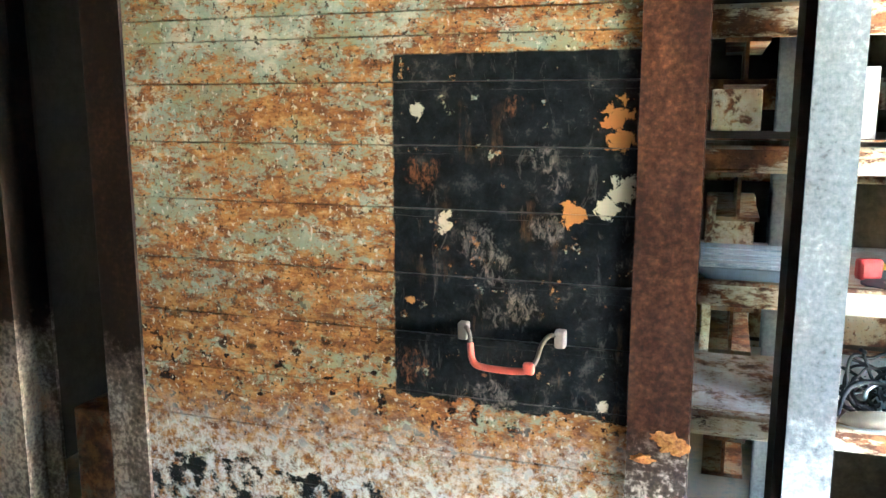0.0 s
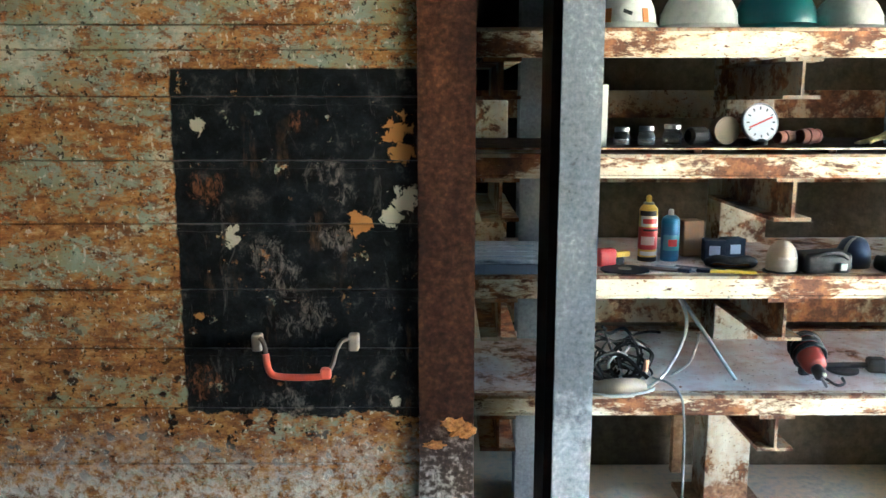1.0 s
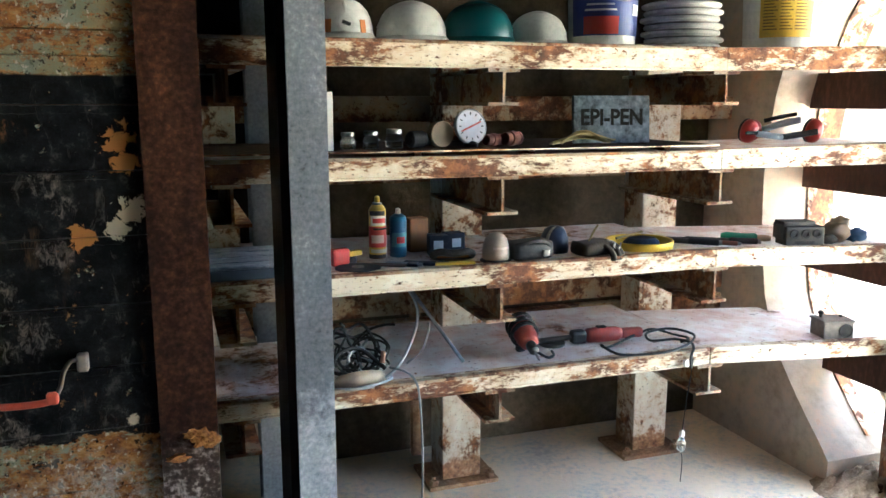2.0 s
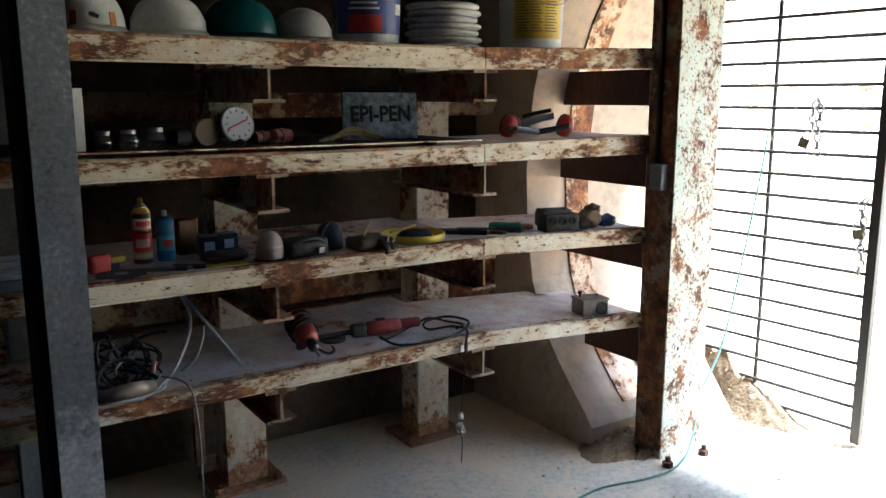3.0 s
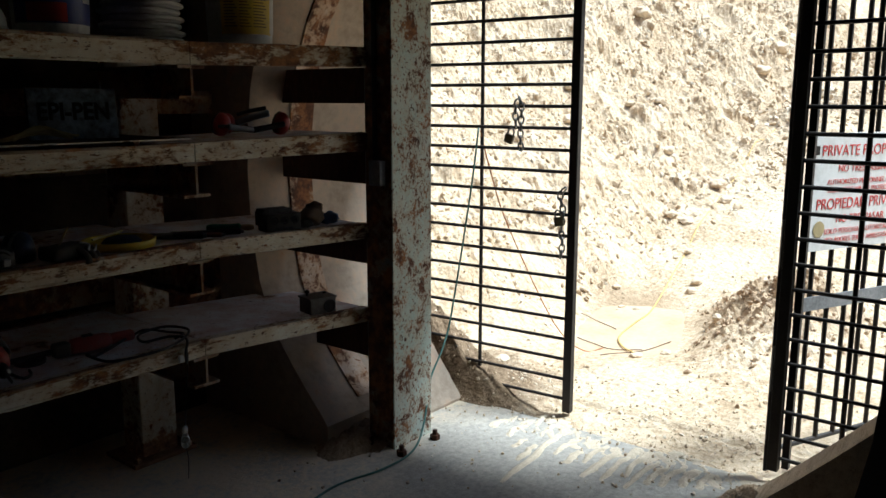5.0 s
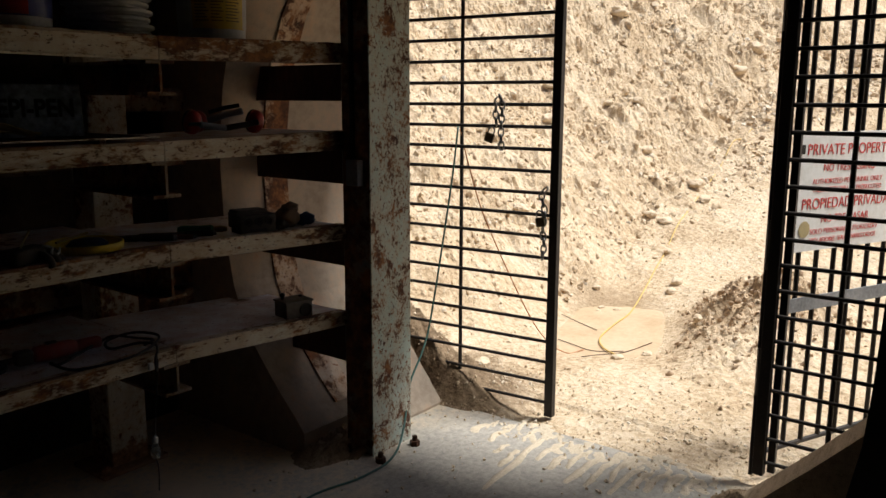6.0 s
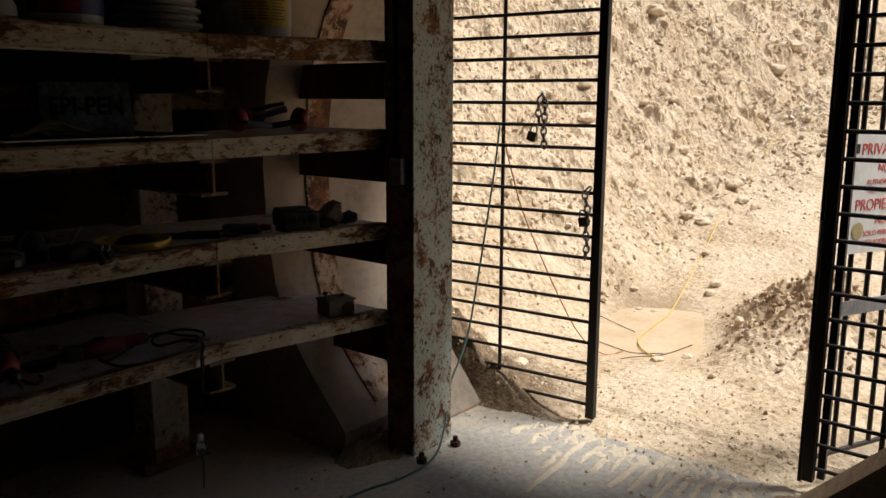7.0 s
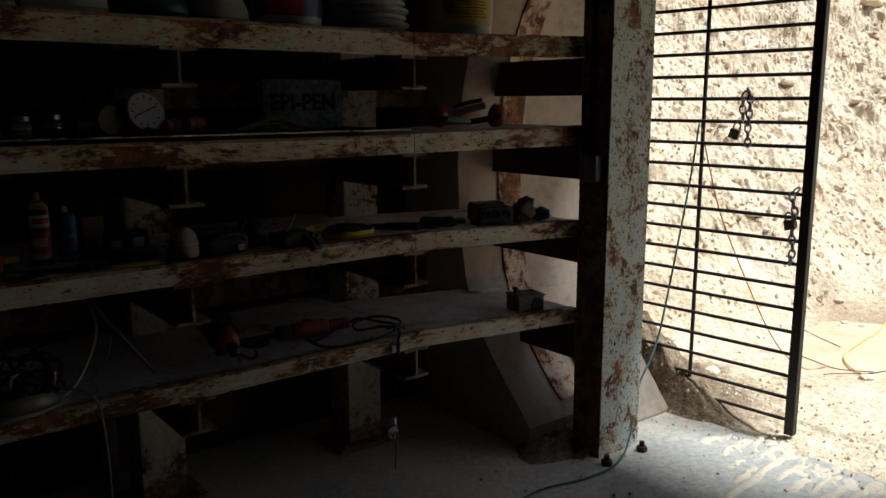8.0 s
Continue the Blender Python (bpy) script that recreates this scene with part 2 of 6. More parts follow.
def smooth_line(pts, steps=8):
    p = [Vector(q) for q in pts]
    p = [p[0] * 2 - p[1]] + p + [p[-1] * 2 - p[-2]]
    out = []
    for a, b, c, d in zip(p, p[1:], p[2:], p[3:]):
        for i in range(steps):
            t = i / steps
            out.append(0.5 * (2 * b + (c - a) * t + (2 * a - 5 * b + 4 * c - d) * t * t + (3 * b - a - 3 * c + d) * t ** 3))
    return out + [p[-2]]


def tube(bm, pts, r, seg=7, steps=8, close=False):
    """A bent round bar or cable through the points."""
    line = smooth_line(pts, steps) if steps else [Vector(q) for q in pts]
    rings, side = [], None
    for i, q in enumerate(line):
        d = (line[min(i + 1, len(line) - 1)] - line[max(i - 1, 0)]).normalized()
        side = d.orthogonal().normalized() if side is None else (side - d * side.dot(d)).normalized()
        up = d.cross(side)
        rings.append([bm.verts.new(q + r * (math.cos(2 * math.pi * k / seg) * side + math.sin(2 * math.pi * k / seg) * up)) for k in range(seg)])
    for a, b in zip(rings, rings[1:]):
        for k in range(seg):
            bm.faces.new((a[k], a[(k + 1) % seg], b[(k + 1) % seg], b[k]))
    bm.faces.new(rings[0][::-1])
    bm.faces.new(rings[-1])
    return bm


def h_section(x0, x1, y0, y1, flange, web):
    """Outline in x and y of an H with flanges that face y."""
    c = (x0 + x1) / 2
    a, b = c - web / 2, c + web / 2
    return [(x0, y0), (x1, y0), (x1, y0 + flange), (b, y0 + flange), (b, y1 - flange), (x1, y1 - flange), (x1, y1), (x0, y1), (x0, y1 - flange), (a, y1 - flange), (a, y0 + flange), (x0, y0 + flange)]


def upright(bm, outline, z0, z1):
    a = [bm.verts.new((x, y, z0)) for x, y in outline]
    b = [bm.verts.new((x, y, z1)) for x, y in outline]
    bm.faces.new(a[::-1])
    bm.faces.new(b)
    for i in range(len(a)):
        j = (i + 1) % len(a)
        bm.faces.new((a[i], a[j], b[j], b[i]))
    return bm


def i_beam(bm, xc, y0, y1, z0, z1, width, flange=0.012, web=0.01):
    """An I-beam that lies along y."""
    prof = [(-width / 2, z0), (width / 2, z0), (width / 2, z0 + flange), (web / 2, z0 + flange), (web / 2, z1 - flange), (width / 2, z1 - flange), (width / 2, z1), (-width / 2, z1), (-width / 2, z1 - flange), (-web / 2, z1 - flange), (-web / 2, z0 + flange), (-width / 2, z0 + flange)]
    a = [bm.verts.new((xc + x, y0, z)) for x, z in prof]
    b = [bm.verts.new((xc + x, y1, z)) for x, z in prof]
    bm.faces.new(a)
    bm.faces.new(b[::-1])
    for i in range(12):
        j = (i + 1) % 12
        bm.faces.new((a[i], b[i], b[j], a[j]))
    return bm


def lettering(text, size, mat, parent, m, name="lettering", label="", stretch_x=1.0, bold=0.0):
    """Words as a thin mesh under a sign."""
    cu = bpy.data.curves.new("words", "FONT")
    cu.body, cu.size, cu.align_x, cu.align_y, cu.extrude, cu.offset = text, size, "CENTER", "CENTER", 0.0006, bold
    tmp = bpy.data.objects.new("words", cu)
    scene.collection.objects.link(tmp)
    bpy.context.view_layer.update()
    me = bpy.data.meshes.new_from_object(tmp.evaluated_get(bpy.context.evaluated_depsgraph_get()))
    bpy.data.objects.remove(tmp)
    me.materials.clear()
    me.materials.append(mat)
    me.transform(m @ Matrix.Diagonal((stretch_x, 1, 1, 1)))
    org = ORIGIN[parent]
    if org.length:
        me.transform(Matrix.Translation(-org))
    ob = new(name, me)
    ob.parent = parent
    return tagged(ob, label)


# ---------------------------------------------------------------- structure
solo("floor", boxed(-2.9, 3.72, -2.6, 5.0, -0.25, 0.0), concrete_floor, "dusty grey concrete floor with sandy drifts", "floor", "structure")
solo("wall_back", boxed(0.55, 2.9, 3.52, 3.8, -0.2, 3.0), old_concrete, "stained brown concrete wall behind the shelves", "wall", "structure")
# Recess walls added, their near-black colour standing in for deep shade.
solo("wall_north", boxed(-2.9, 0.7, 5.0, 5.2, -0.2, 3.0), shade_concrete, "near-black concrete wall deep behind the bulkhead, shade in its colour", "wall", "structure")
solo("wall_recess", boxed(0.55, 0.70, 3.8005, 4.9995, -0.2, 3.0), shade_concrete, "near-black side wall added to the recess, shade in its colour", "wall", "structure")
# End wall, side wall and ceiling added to close the room against light.
solo("wall_west", boxed(-3.1, -2.9, -2.6, 5.2, -0.2, 3.0), shade_concrete, "added near-black concrete end wall that limits bounced light", "wall", "structure")
solo("wall_south", boxed(-3.1, 3.95, -2.8, -2.6, -0.2, 3.0), shade_concrete, "added unseen near-black concrete side wall that limits bounced light", "wall", "structure")
solo("ceiling", boxed(-3.1, 3.72, -2.8, 5.2, 3.0, 3.2), shade_concrete, "added unseen near-black concrete ceiling that limits bounced light", "ceiling", "structure")
# Unseen lintel and jamb, added to cut the light through the opening.
solo("lintel", boxed(3.7205, 3.92, -2.6, 3.5, 2.352, 3.2), shade_concrete, "added unseen concrete lintel that cuts light over the gate", "lintel", "structure")
solo("wall_east", boxed(3.80, 3.95, -2.6, 0.15, -0.2, 2.3515), shade_concrete, "added unseen concrete jamb that narrows light through the entrance", "wall", "structure")

LINING = [(2.50, -0.1), (2.50, 0.12), (2.56, 0.19), (2.66, 0.29), (2.76, 0.40), (2.86, 0.52), (2.94, 0.67), (2.99, 0.80), (3.02, 0.96), (3.045, 1.16), (3.055, 1.38), (3.04, 1.58), (3.01, 1.78), (2.96, 1.95), (2.87, 2.15), (2.74, 2.35), (2.57, 2.55), (2.36, 2.72), (2.10, 2.87), (1.9, 2.95)]
solo("wall_lining", prism(bmesh.new(), LINING + [(1.9, 2.999), (3.519, 2.999), (3.519, -0.1)], 2.70, 3.70), lining_concrete, "curved pale concrete lining beside the entrance", "wall", "structure")
solo("kerb", prism(bmesh.new(), [(2.40, -0.1), (2.40, 0.015), (2.46, 0.09), (2.56, 0.22), (2.66, 0.35), (2.75, 0.44), (2.75, -0.1)], 3.20, 3.68), lining_concrete, "pale sloping concrete foot between the column and the gate", "kerb", "structure")
bm = bmesh.new()
rib = [(y, z) for y, z in LINING[2:]]
prism(bm, [(y - 0.012, z) for y, z in rib] + [(y + 0.02, z) for y, z in rib[::-1]], 2.97, 3.13)
solo("trim", bm, rusted_paint("rib_steel", (0.60, 0.50, 0.40), (0.50, 0.34, 0.24), 0.62, 7, 40), "rusted flat steel rib on the curved lining", "rib", "structure")


# ---------------------------------------------------------------- ground outside
def ground_parts(x, y):
    """The smooth lie of the land, its roughness, and how steep it is (0 or 1)."""
    n1 = noise.fractal(Vector((x * 0.9, y * 0.9, 0.3)), 1.0, 2.0, 4)
    n2 = noise.fractal(Vector((x * 4.5, y * 4.5, 2.1)), 0.8, 2.1, 4)
    n3 = noise.fractal(Vector((x * 11, y * 11, 5.3)), 0.8, 2.0, 4)
    n4 = noise.fractal(Vector((x * 21, y * 21, 9.4)), 0.8, 2.0, 3)
    # a smooth lane climbs away to the right; rubble rises to the left of its crease
    far, side = 0.80 * x + 0.60 * y, 0.60 * x - 0.80 * y
    d = far - 7.30 + 0.12 * n1
    lane = 0.33 * (0.5 * (d + math.sqrt(d * d + 0.10)))
    q = (0.80 * (far - 7.63) + 1.25 - side) / 1.28 + 0.16 * n1 + 0.05 * n2
    rubble = 0.60 * 0.5 * (q + math.sqrt(q * q + 0.02))
    b = 0.12 * x + 0.99 * y - 3.72 + 0.15 * n1
    bank = 0.0
    if b > -0.5:
        bank = 0.74 * (b + 0.12) if b > 0.12 else 0.74 * 0.24 * max(0.0, (b + 0.5) / 0.62) ** 2
    up = lane + rubble if far > 5.6 else rubble * 0.3
    up = min(max(up, bank), 9.0 + 0.4 * n1)
    wild = min(1.0, max(0.0, q * 2.2 + 0.25))
    if bank > 0.02:
        wild = max(wild, min(1.0, bank * 1.5))
    rough = 0.15 + 0.85 * wild
    lump = max(0.0, n2 - 0.25) * 0.05 + max(0.0, n3 - 0.2) * 0.03
    detail = (0.12 * n1 + 0.022 * n2 + 0.012 * n3 + 0.006 * n4 + lump) * rough + 0.010 * n2 + 0.004 * n3
    fu, fv = 0.94 * (x - 5.92) + 0.34 * (y - 2.38), 0.94 * (y - 2.38) - 0.34 * (x - 5.92)
    flat = math.exp(-((fu / 1.02) ** 4 + (fv / 0.58) ** 4))
    base = up * (1 - flat) - 0.075 * flat
    detail *= 1 - flat
    pile = 0.36 * math.exp(-(((x - 6.45) / 0.90) ** 2 + ((y - 1.36) / 0.52) ** 2) ** 1.1)
    pile *= 1 - flat
    base += pile
    detail += pile * (0.24 * n2 + 0.16 * n3 + 0.10 * n4)
    # soil drifted against the lining and under the leaf
    along = min(1.0, max(0.0, (y - 1.85) / 1.0))
    drift = 0.52 * along ** 1.3 * math.exp(-((x - 3.84) / (0.14 if x < 3.84 else 0.34)) ** 2) * (1 + 0.3 * n2)
    if drift > 0.03 and drift - 0.02 > base + detail:
        base, detail = drift - 0.02, 0.0
    if x < 3.72:
        base, detail = min(base + detail, -0.03 + (max(0.0, drift) if x > 3.25 else 0.0)), 0.0
    if x < 4.1:
        base -= 0.015
    return base, detail, 1.0 if wild > 0.3 and up > 0.15 else 0.0


def ground_height(x, y):
    base, detail, steep = ground_parts(x, y)
    return base + detail * (1.25 if steep else 1.0)


def ground_point(x, y):
    base, detail, steep = ground_parts(x, y)
    if steep:
        return (x - 0.38 * detail, y - 0.5 * detail, base + 0.78 * detail)
    return (x, y, base + detail)


def ground_mesh():
    def steps(stops):
        out = [stops[0][0]]
        for end, step in stops[1:]:
            while out[-1] + step * 0.5 < end:
                out.append(out[-1] + step)
        return out
    xs = steps([(3.2, 0), (13.5, 0.034), (19, 0.06), (24, 0.3), (60, 4), (400, 40)])
    ys = steps([(-300, 0), (-40, 40), (-6, 4), (-1.0, 0.3), (7.2, 0.034), (10, 0.08), (20, 0.6), (60, 5), (400, 40)])
    verts = [ground_point(x, y) for x in xs for y in ys]
    ny = len(ys)
    faces = [(i * ny + j, (i + 1) * ny + j, (i + 1) * ny + j + 1, i * ny + j + 1) for i in range(len(xs) - 1) for j in range(ny - 1)]
    me = bpy.data.meshes.new("ground")
    me.from_pydata(verts, [], faces)
    me.materials.append(earth)
    return me


tagged(new("ground", ground_mesh()), "dry sandy earth rising to a rubble slope", "ground", "", "structure")


def stones_mesh(count, seed, heap):
    """Loose stones: a few hundred larger ones, thousands of crumbs."""
    rnd = random.Random(seed)
    base = bmesh.new()
    bmesh.ops.create_icosphere(base, subdivisions=1, radius=1)
    big_v = [v.co.copy() for v in base.verts]
    big_f = [[v.index for v in f.verts] for f in base.faces]
    base.free()
    small_v = [Vector(v) for v in ((1, 0, 0), (-1, 0, 0), (0, 1, 0), (0, -1, 0), (0, 0, 1), (0, 0, -1))]
    small_f = ((0, 2, 4), (2, 1, 4), (1, 3, 4), (3, 0, 4), (2, 0, 5), (1, 2, 5), (3, 1, 5), (0, 3, 5))
    verts, faces = [], []
    for k in range(count):
        if heap:
            x, y = rnd.gauss(6.3, 0.5), rnd.gauss(1.40, 0.3)
        else:
            x, y = 4.0 + 14.0 * rnd.random() ** 1.45, rnd.uniform(0.6, 8.5)
        px, py, z = ground_point(x, y)
        wet = ((0.94 * (x - 5.92) + 0.34 * (y - 2.38)) / 0.96) ** 2 + ((0.94 * (y - 2.38) - 0.34 * (x - 5.92)) / 0.54) ** 2 < 1
        far, side = 0.80 * x + 0.60 * y, 0.60 * x - 0.80 * y
        q = (0.80 * (far - 7.63) + 1.25 - side) / 1.28
        loose = q > 0.05 * rnd.gauss(0, 1) or 0.12 * x + 0.99 * y > 3.75
        s = 0.0050 * 9.0 ** (rnd.random() ** 4.5)
        if heap:
            s = 0.004 * 9.0 ** (rnd.random() ** 5.5)
        elif not loose:
            s = min(s, 0.022) * rnd.uniform(0.4, 1.0)
            if rnd.random() < (0.55 if far > 7.2 else 0.72):
                continue
            if noise.noise(Vector((x * 1.3, y * 1.3, 8.0))) < rnd.uniform(-0.5, 0.3):
                continue
        elif noise.noise(Vector((x * 1.6, y * 1.6, 3.0))) < rnd.uniform(-0.45, 0.35):
            continue
        if wet:
            continue
        s *= 1 + 0.10 * max(0.0, x - 8.0)
        large = s > 0.018
        m = Matrix.LocRotScale((px, py, z + s * 0.15), Euler([rnd.uniform(0, 6.3) for _ in range(3)]), (s, s * rnd.uniform(0.55, 1), s * rnd.uniform(0.3, 0.6)))
        i = len(verts)
        verts += [m @ (v * rnd.uniform(0.6, 1.2)) for v in (big_v if large else small_v)]
        faces += [[q + i for q in f] for f in (big_f if large else small_f)]
    me = bpy.data.meshes.new("stones")
    me.from_pydata(verts, [], faces)
    me.materials.append(clod if heap else stone)
    return me


tagged(new("stones", stones_mesh(150000, 4, False)), "loose pale stones and crumbs on the slope", "stones", "", "stuff")
tagged(new("clods", stones_mesh(7000, 9, True)), "brown clods of earth on the spoil heap", "clods", "", "stuff")

# ---------------------------------------------------------------- steel bulkhead


SEAMS = [0.0, 0.155, 0.33, 0.505, 0.68, 0.855, 1.036, 1.209, 1.399, 1.576, 1.75, 1.875, 1.94, 2.12, 2.30, 2.48, 2.66, 2.999]


def bulkhead_material():
    m, nt, b = material("bulkhead_steel", 0.7)
    vec = coords(nt)
    x, z = axis(nt, vec, "X"), axis(nt, vec, "Z")
    flow = stretch(nt, vec, (0.75, 1.0, 1.6))
    big = noise_tex(nt, flow, 17, 12, 0.82, 0.4)
    small = noise_tex(nt, vec, 38, 6, 0.7)
    paint = ramp(nt, noise_tex(nt, vec, 6, 8, 0.68), [(0.34, (0.34, 0.27, 0.14)), (0.44, (0.25, 0.245, 0.15)), (0.54, (0.265, 0.30, 0.235)), (0.63, (0.50, 0.45, 0.33))])
    rust = ramp(nt, noise_tex(nt, flow, 19, 9, 0.75), [(0.30, (0.055, 0.026, 0.017)), (0.44, (0.16, 0.070, 0.030)), (0.55, (0.33, 0.165, 0.05)), (0.68, (0.52, 0.34, 0.16))])
    low = calc(nt, "MULTIPLY", calc(nt, "SUBTRACT", 1.75, z), 0.06)
    patch = calc(nt, "MULTIPLY", calc(nt, "SUBTRACT", noise_tex(nt, stretch(nt, vec, (0.6, 1.0, 1.8)), 4.2, 6, 0.6), 0.5), 0.42)
    fac = calc(nt, "ADD", calc(nt, "ADD", calc(nt, "ADD", calc(nt, "MULTIPLY", big, 0.72), calc(nt, "MULTIPLY", small, 0.28)), patch), low)
    col = mix(nt, ramp(nt, fac, [(0.475, 0.0), (0.53, 1.0)]), paint, rust)
    # pits
    pits = ramp(nt, noise_tex(nt, vec, 24, 4, 0.5), [(0.60, 0.0), (0.63, 1.0)])
    pits = calc(nt, "MULTIPLY", pits, ramp(nt, calc(nt, "MULTIPLY", z, 0.5), [(0.45, 1.0), (0.62, 0.2)]))
    col = mix(nt, pits, col, (0.022, 0.012, 0.01))
    specks = ramp(nt, noise_tex(nt, vec, 70, 4, 0.6), [(0.61, 0.0), (0.65, 0.9)])
    col = mix(nt, specks, col, (0.028, 0.016, 0.012))
    chips = ramp(nt, noise_tex(nt, stretch(nt, vec, (1.2, 1.0, 0.9)), 52, 4, 0.6), [(0.60, 0.0), (0.64, 1.0)])
    col = mix(nt, calc(nt, "MULTIPLY", chips, 0.8), col, (0.56, 0.51, 0.42))
    dabs = ramp(nt, noise_tex(nt, stretch(nt, vec, (0.8, 1.0, 1.3)), 44, 5, 0.7), [(0.57, 0.0), (0.62, 0.9)])
    col = mix(nt, dabs, col, ramp(nt, noise_tex(nt, vec, 90, 3, 0.6), [(0.4, (0.10, 0.042, 0.02)), (0.6, (0.40, 0.17, 0.05))]))
    # the joints between the planks, dark and broken
    broken = ramp(nt, noise_tex(nt, stretch(nt, vec, (1.0, 1.0, 0.2)), 9, 6, 0.7), [(0.44, 0.0), (0.60, 0.75)])
    waver = calc(nt, "MULTIPLY", calc(nt, "SUBTRACT", noise_tex(nt, vec, 30, 4, 0.6), 0.5), 0.012)
    joints = 0.0
    for sz in SEAMS[3:15]:
        for off, wide in ((0.0, 0.0036), (0.022, 0.0014)):
            near = calc(nt, "ABSOLUTE", calc(nt, "SUBTRACT", calc(nt, "ADD", z, waver), sz - off))
            joints = calc(nt, "MAXIMUM", joints, calc(nt, "MULTIPLY", calc(nt, "SUBTRACT", wide, near), 500.0, True))
    joints = calc(nt, "MULTIPLY", joints, broken)
    col = mix(nt, joints, col, (0.030, 0.017, 0.011))
    # white salts low down
    low_n = calc(nt, "MULTIPLY", calc(nt, "SUBTRACT", noise_tex(nt, vec, 7, 7, 0.65), 0.5), 0.35)
    white = calc(nt, "MULTIPLY", ramp(nt, noise_tex(nt, vec, 24, 9, 0.80), [(0.44, 0.0), (0.56, 0.9)]), ramp(nt, calc(nt, "ADD", z, low_n), [(0.54, 1.0), (0.80, 0.0)]))
    col = mix(nt, white, col, (0.72, 0.70, 0.66))
    # the black painted square
    wob = calc(nt, "MULTIPLY", calc(nt, "SUBTRACT", noise_tex(nt, vec, 14, 6, 0.6), 0.5), 0.03)
    low_wob = calc(nt, "MULTIPLY", calc(nt, "SUBTRACT", noise_tex(nt, vec, 9, 7, 0.65), 0.5), 0.16)
    def inside(v, lo, w, soft=0.006):
        return calc(nt, "MULTIPLY", calc(nt, "SUBTRACT", calc(nt, "ADD", v, w), lo), 1 / soft, True)
    neg_x, neg_z = calc(nt, "MULTIPLY", x, -1.0), calc(nt, "MULTIPLY", z, -1.0)
    square = calc(nt, "MULTIPLY", inside(x, -0.852, wob), inside(neg_z, -1.829, calc(nt, "MULTIPLY", wob, 0.4)))
    square = calc(nt, "MULTIPLY", square, inside(z, 0.835, low_wob))
    band = calc(nt, "MULTIPLY", inside(neg_z, -0.53, calc(nt, "MULTIPLY", low_wob, 1.6)), inside(neg_x, 0.9, low_wob))
    black = ramp(nt, noise_tex(nt, vec, 16, 9, 0.72), [(0.42, (0.004, 0.0048, 0.0055)), (0.58, (0.012, 0.0135, 0.015)), (0.68, (0.06, 0.053, 0.046))])
    scr = noise_tex(nt, stretch(nt, vec, (3.0, 1.0, 1.0)), 7, 8, 0.75, 1.2)
    scuff = calc(nt, "MULTIPLY", ramp(nt, scr, [(0.58, 0.0), (0.70, 1.0)]), 0.34)
    black = mix(nt, scuff, black, (0.22, 0.19, 0.16))
    runs = ramp(nt, noise_tex(nt, stretch(nt, vec, (1.0, 1.0, 0.22)), 17, 7, 0.7), [(0.56, 0.0), (0.68, 0.75)])
    black = mix(nt, calc(nt, "MULTIPLY", runs, ramp(nt, noise_tex(nt, vec, 5, 5, 0.6), [(0.48, 0.0), (0.60, 1.0)])), black, (0.11, 0.06, 0.03))
    black = mix(nt, calc(nt, "MULTIPLY", joints, 0.45), black, (0.20, 0.18, 0.16))
    wear = ramp(nt, noise_tex(nt, vec, 21, 8, 0.7), [(0.63, 1.0), (0.67, 0.0)])
    wear = calc(nt, "MINIMUM", wear, calc(nt, "ADD", calc(nt, "MULTIPLY", inside(z, 0.56, 0.0, 0.05), 1.0), ramp(nt, noise_tex(nt, vec, 11, 8, 0.72), [(0.46, 1.0), (0.52, 0.0)]), True))
    col = mix(nt, calc(nt, "MULTIPLY", calc(nt, "MAXIMUM", square, band), wear), col, black)
    # flakes where the black has come off
    flakes = [(-0.774, 1.672, 0.035, 0), (-0.335, 1.402, 0.05, 1), (-0.70, 1.365, 0.042, 0), (-0.225, 1.655, 0.06, 1), (-0.215, 1.60, 0.05, 1), (-0.205, 1.475, 0.05, 0),
              (-0.245, 1.425, 0.042, 0), (-0.50, 1.685, 0.045, 2), (-0.42, 1.54, 0.07, 3), (-0.38, 1.48, 0.06, 3), (-0.60, 1.31, 0.085, 3), (-0.55, 1.24, 0.08, 3), (-0.47, 1.14, 0.085, 3), (-0.54, 1.10, 0.06, 3), (-0.76, 1.50, 0.075, 2), (-0.79, 0.93, 0.09, 2), (-0.40, 1.36, 0.07, 3), (-0.55, 0.86, 0.09, 3), (-0.24, 0.87, 0.03, 0), (-0.21, 1.27, 0.028, 3), (-0.80, 1.13, 0.02, 1)]
    jag = noise_tex(nt, vec, 26, 5, 0.7, 0.6)
    smear = ramp(nt, noise_tex(nt, stretch(nt, vec, (1.6, 1.0, 0.8)), 34, 9, 0.78, 0.8), [(0.47, 0.0), (0.62, 0.85)])
    for fx, fz, fr, tone in flakes:
        n = nt.nodes.new("ShaderNodeVectorMath")
        n.operation = "DISTANCE"
        nt.links.new(vec, n.inputs[0])
        n.inputs[1].default_value = (fx, 2.078, fz)
        d = calc(nt, "ADD", n.outputs["Value"], calc(nt, "MULTIPLY", calc(nt, "SUBTRACT", jag, 0.5), fr * (2.6 if tone < 2 else 1.6)))
        hit = calc(nt, "MULTIPLY", calc(nt, "SUBTRACT", fr * 0.68, d), 220 if tone < 2 else 60, True)
        if tone >= 2:
            hit = calc(nt, "MULTIPLY", hit, smear)
        col = mix(nt, hit, col, ((0.52, 0.46, 0.34), (0.42, 0.19, 0.055), (0.20, 0.08, 0.035), (0.20, 0.17, 0.145))[tone])
    nt.links.new(col, b.inputs["Base Color"])
    rg = nt.nodes.new("ShaderNodeMapRange")
    nt.links.new(calc(nt, "MAXIMUM", square, band), rg.inputs["Value"])
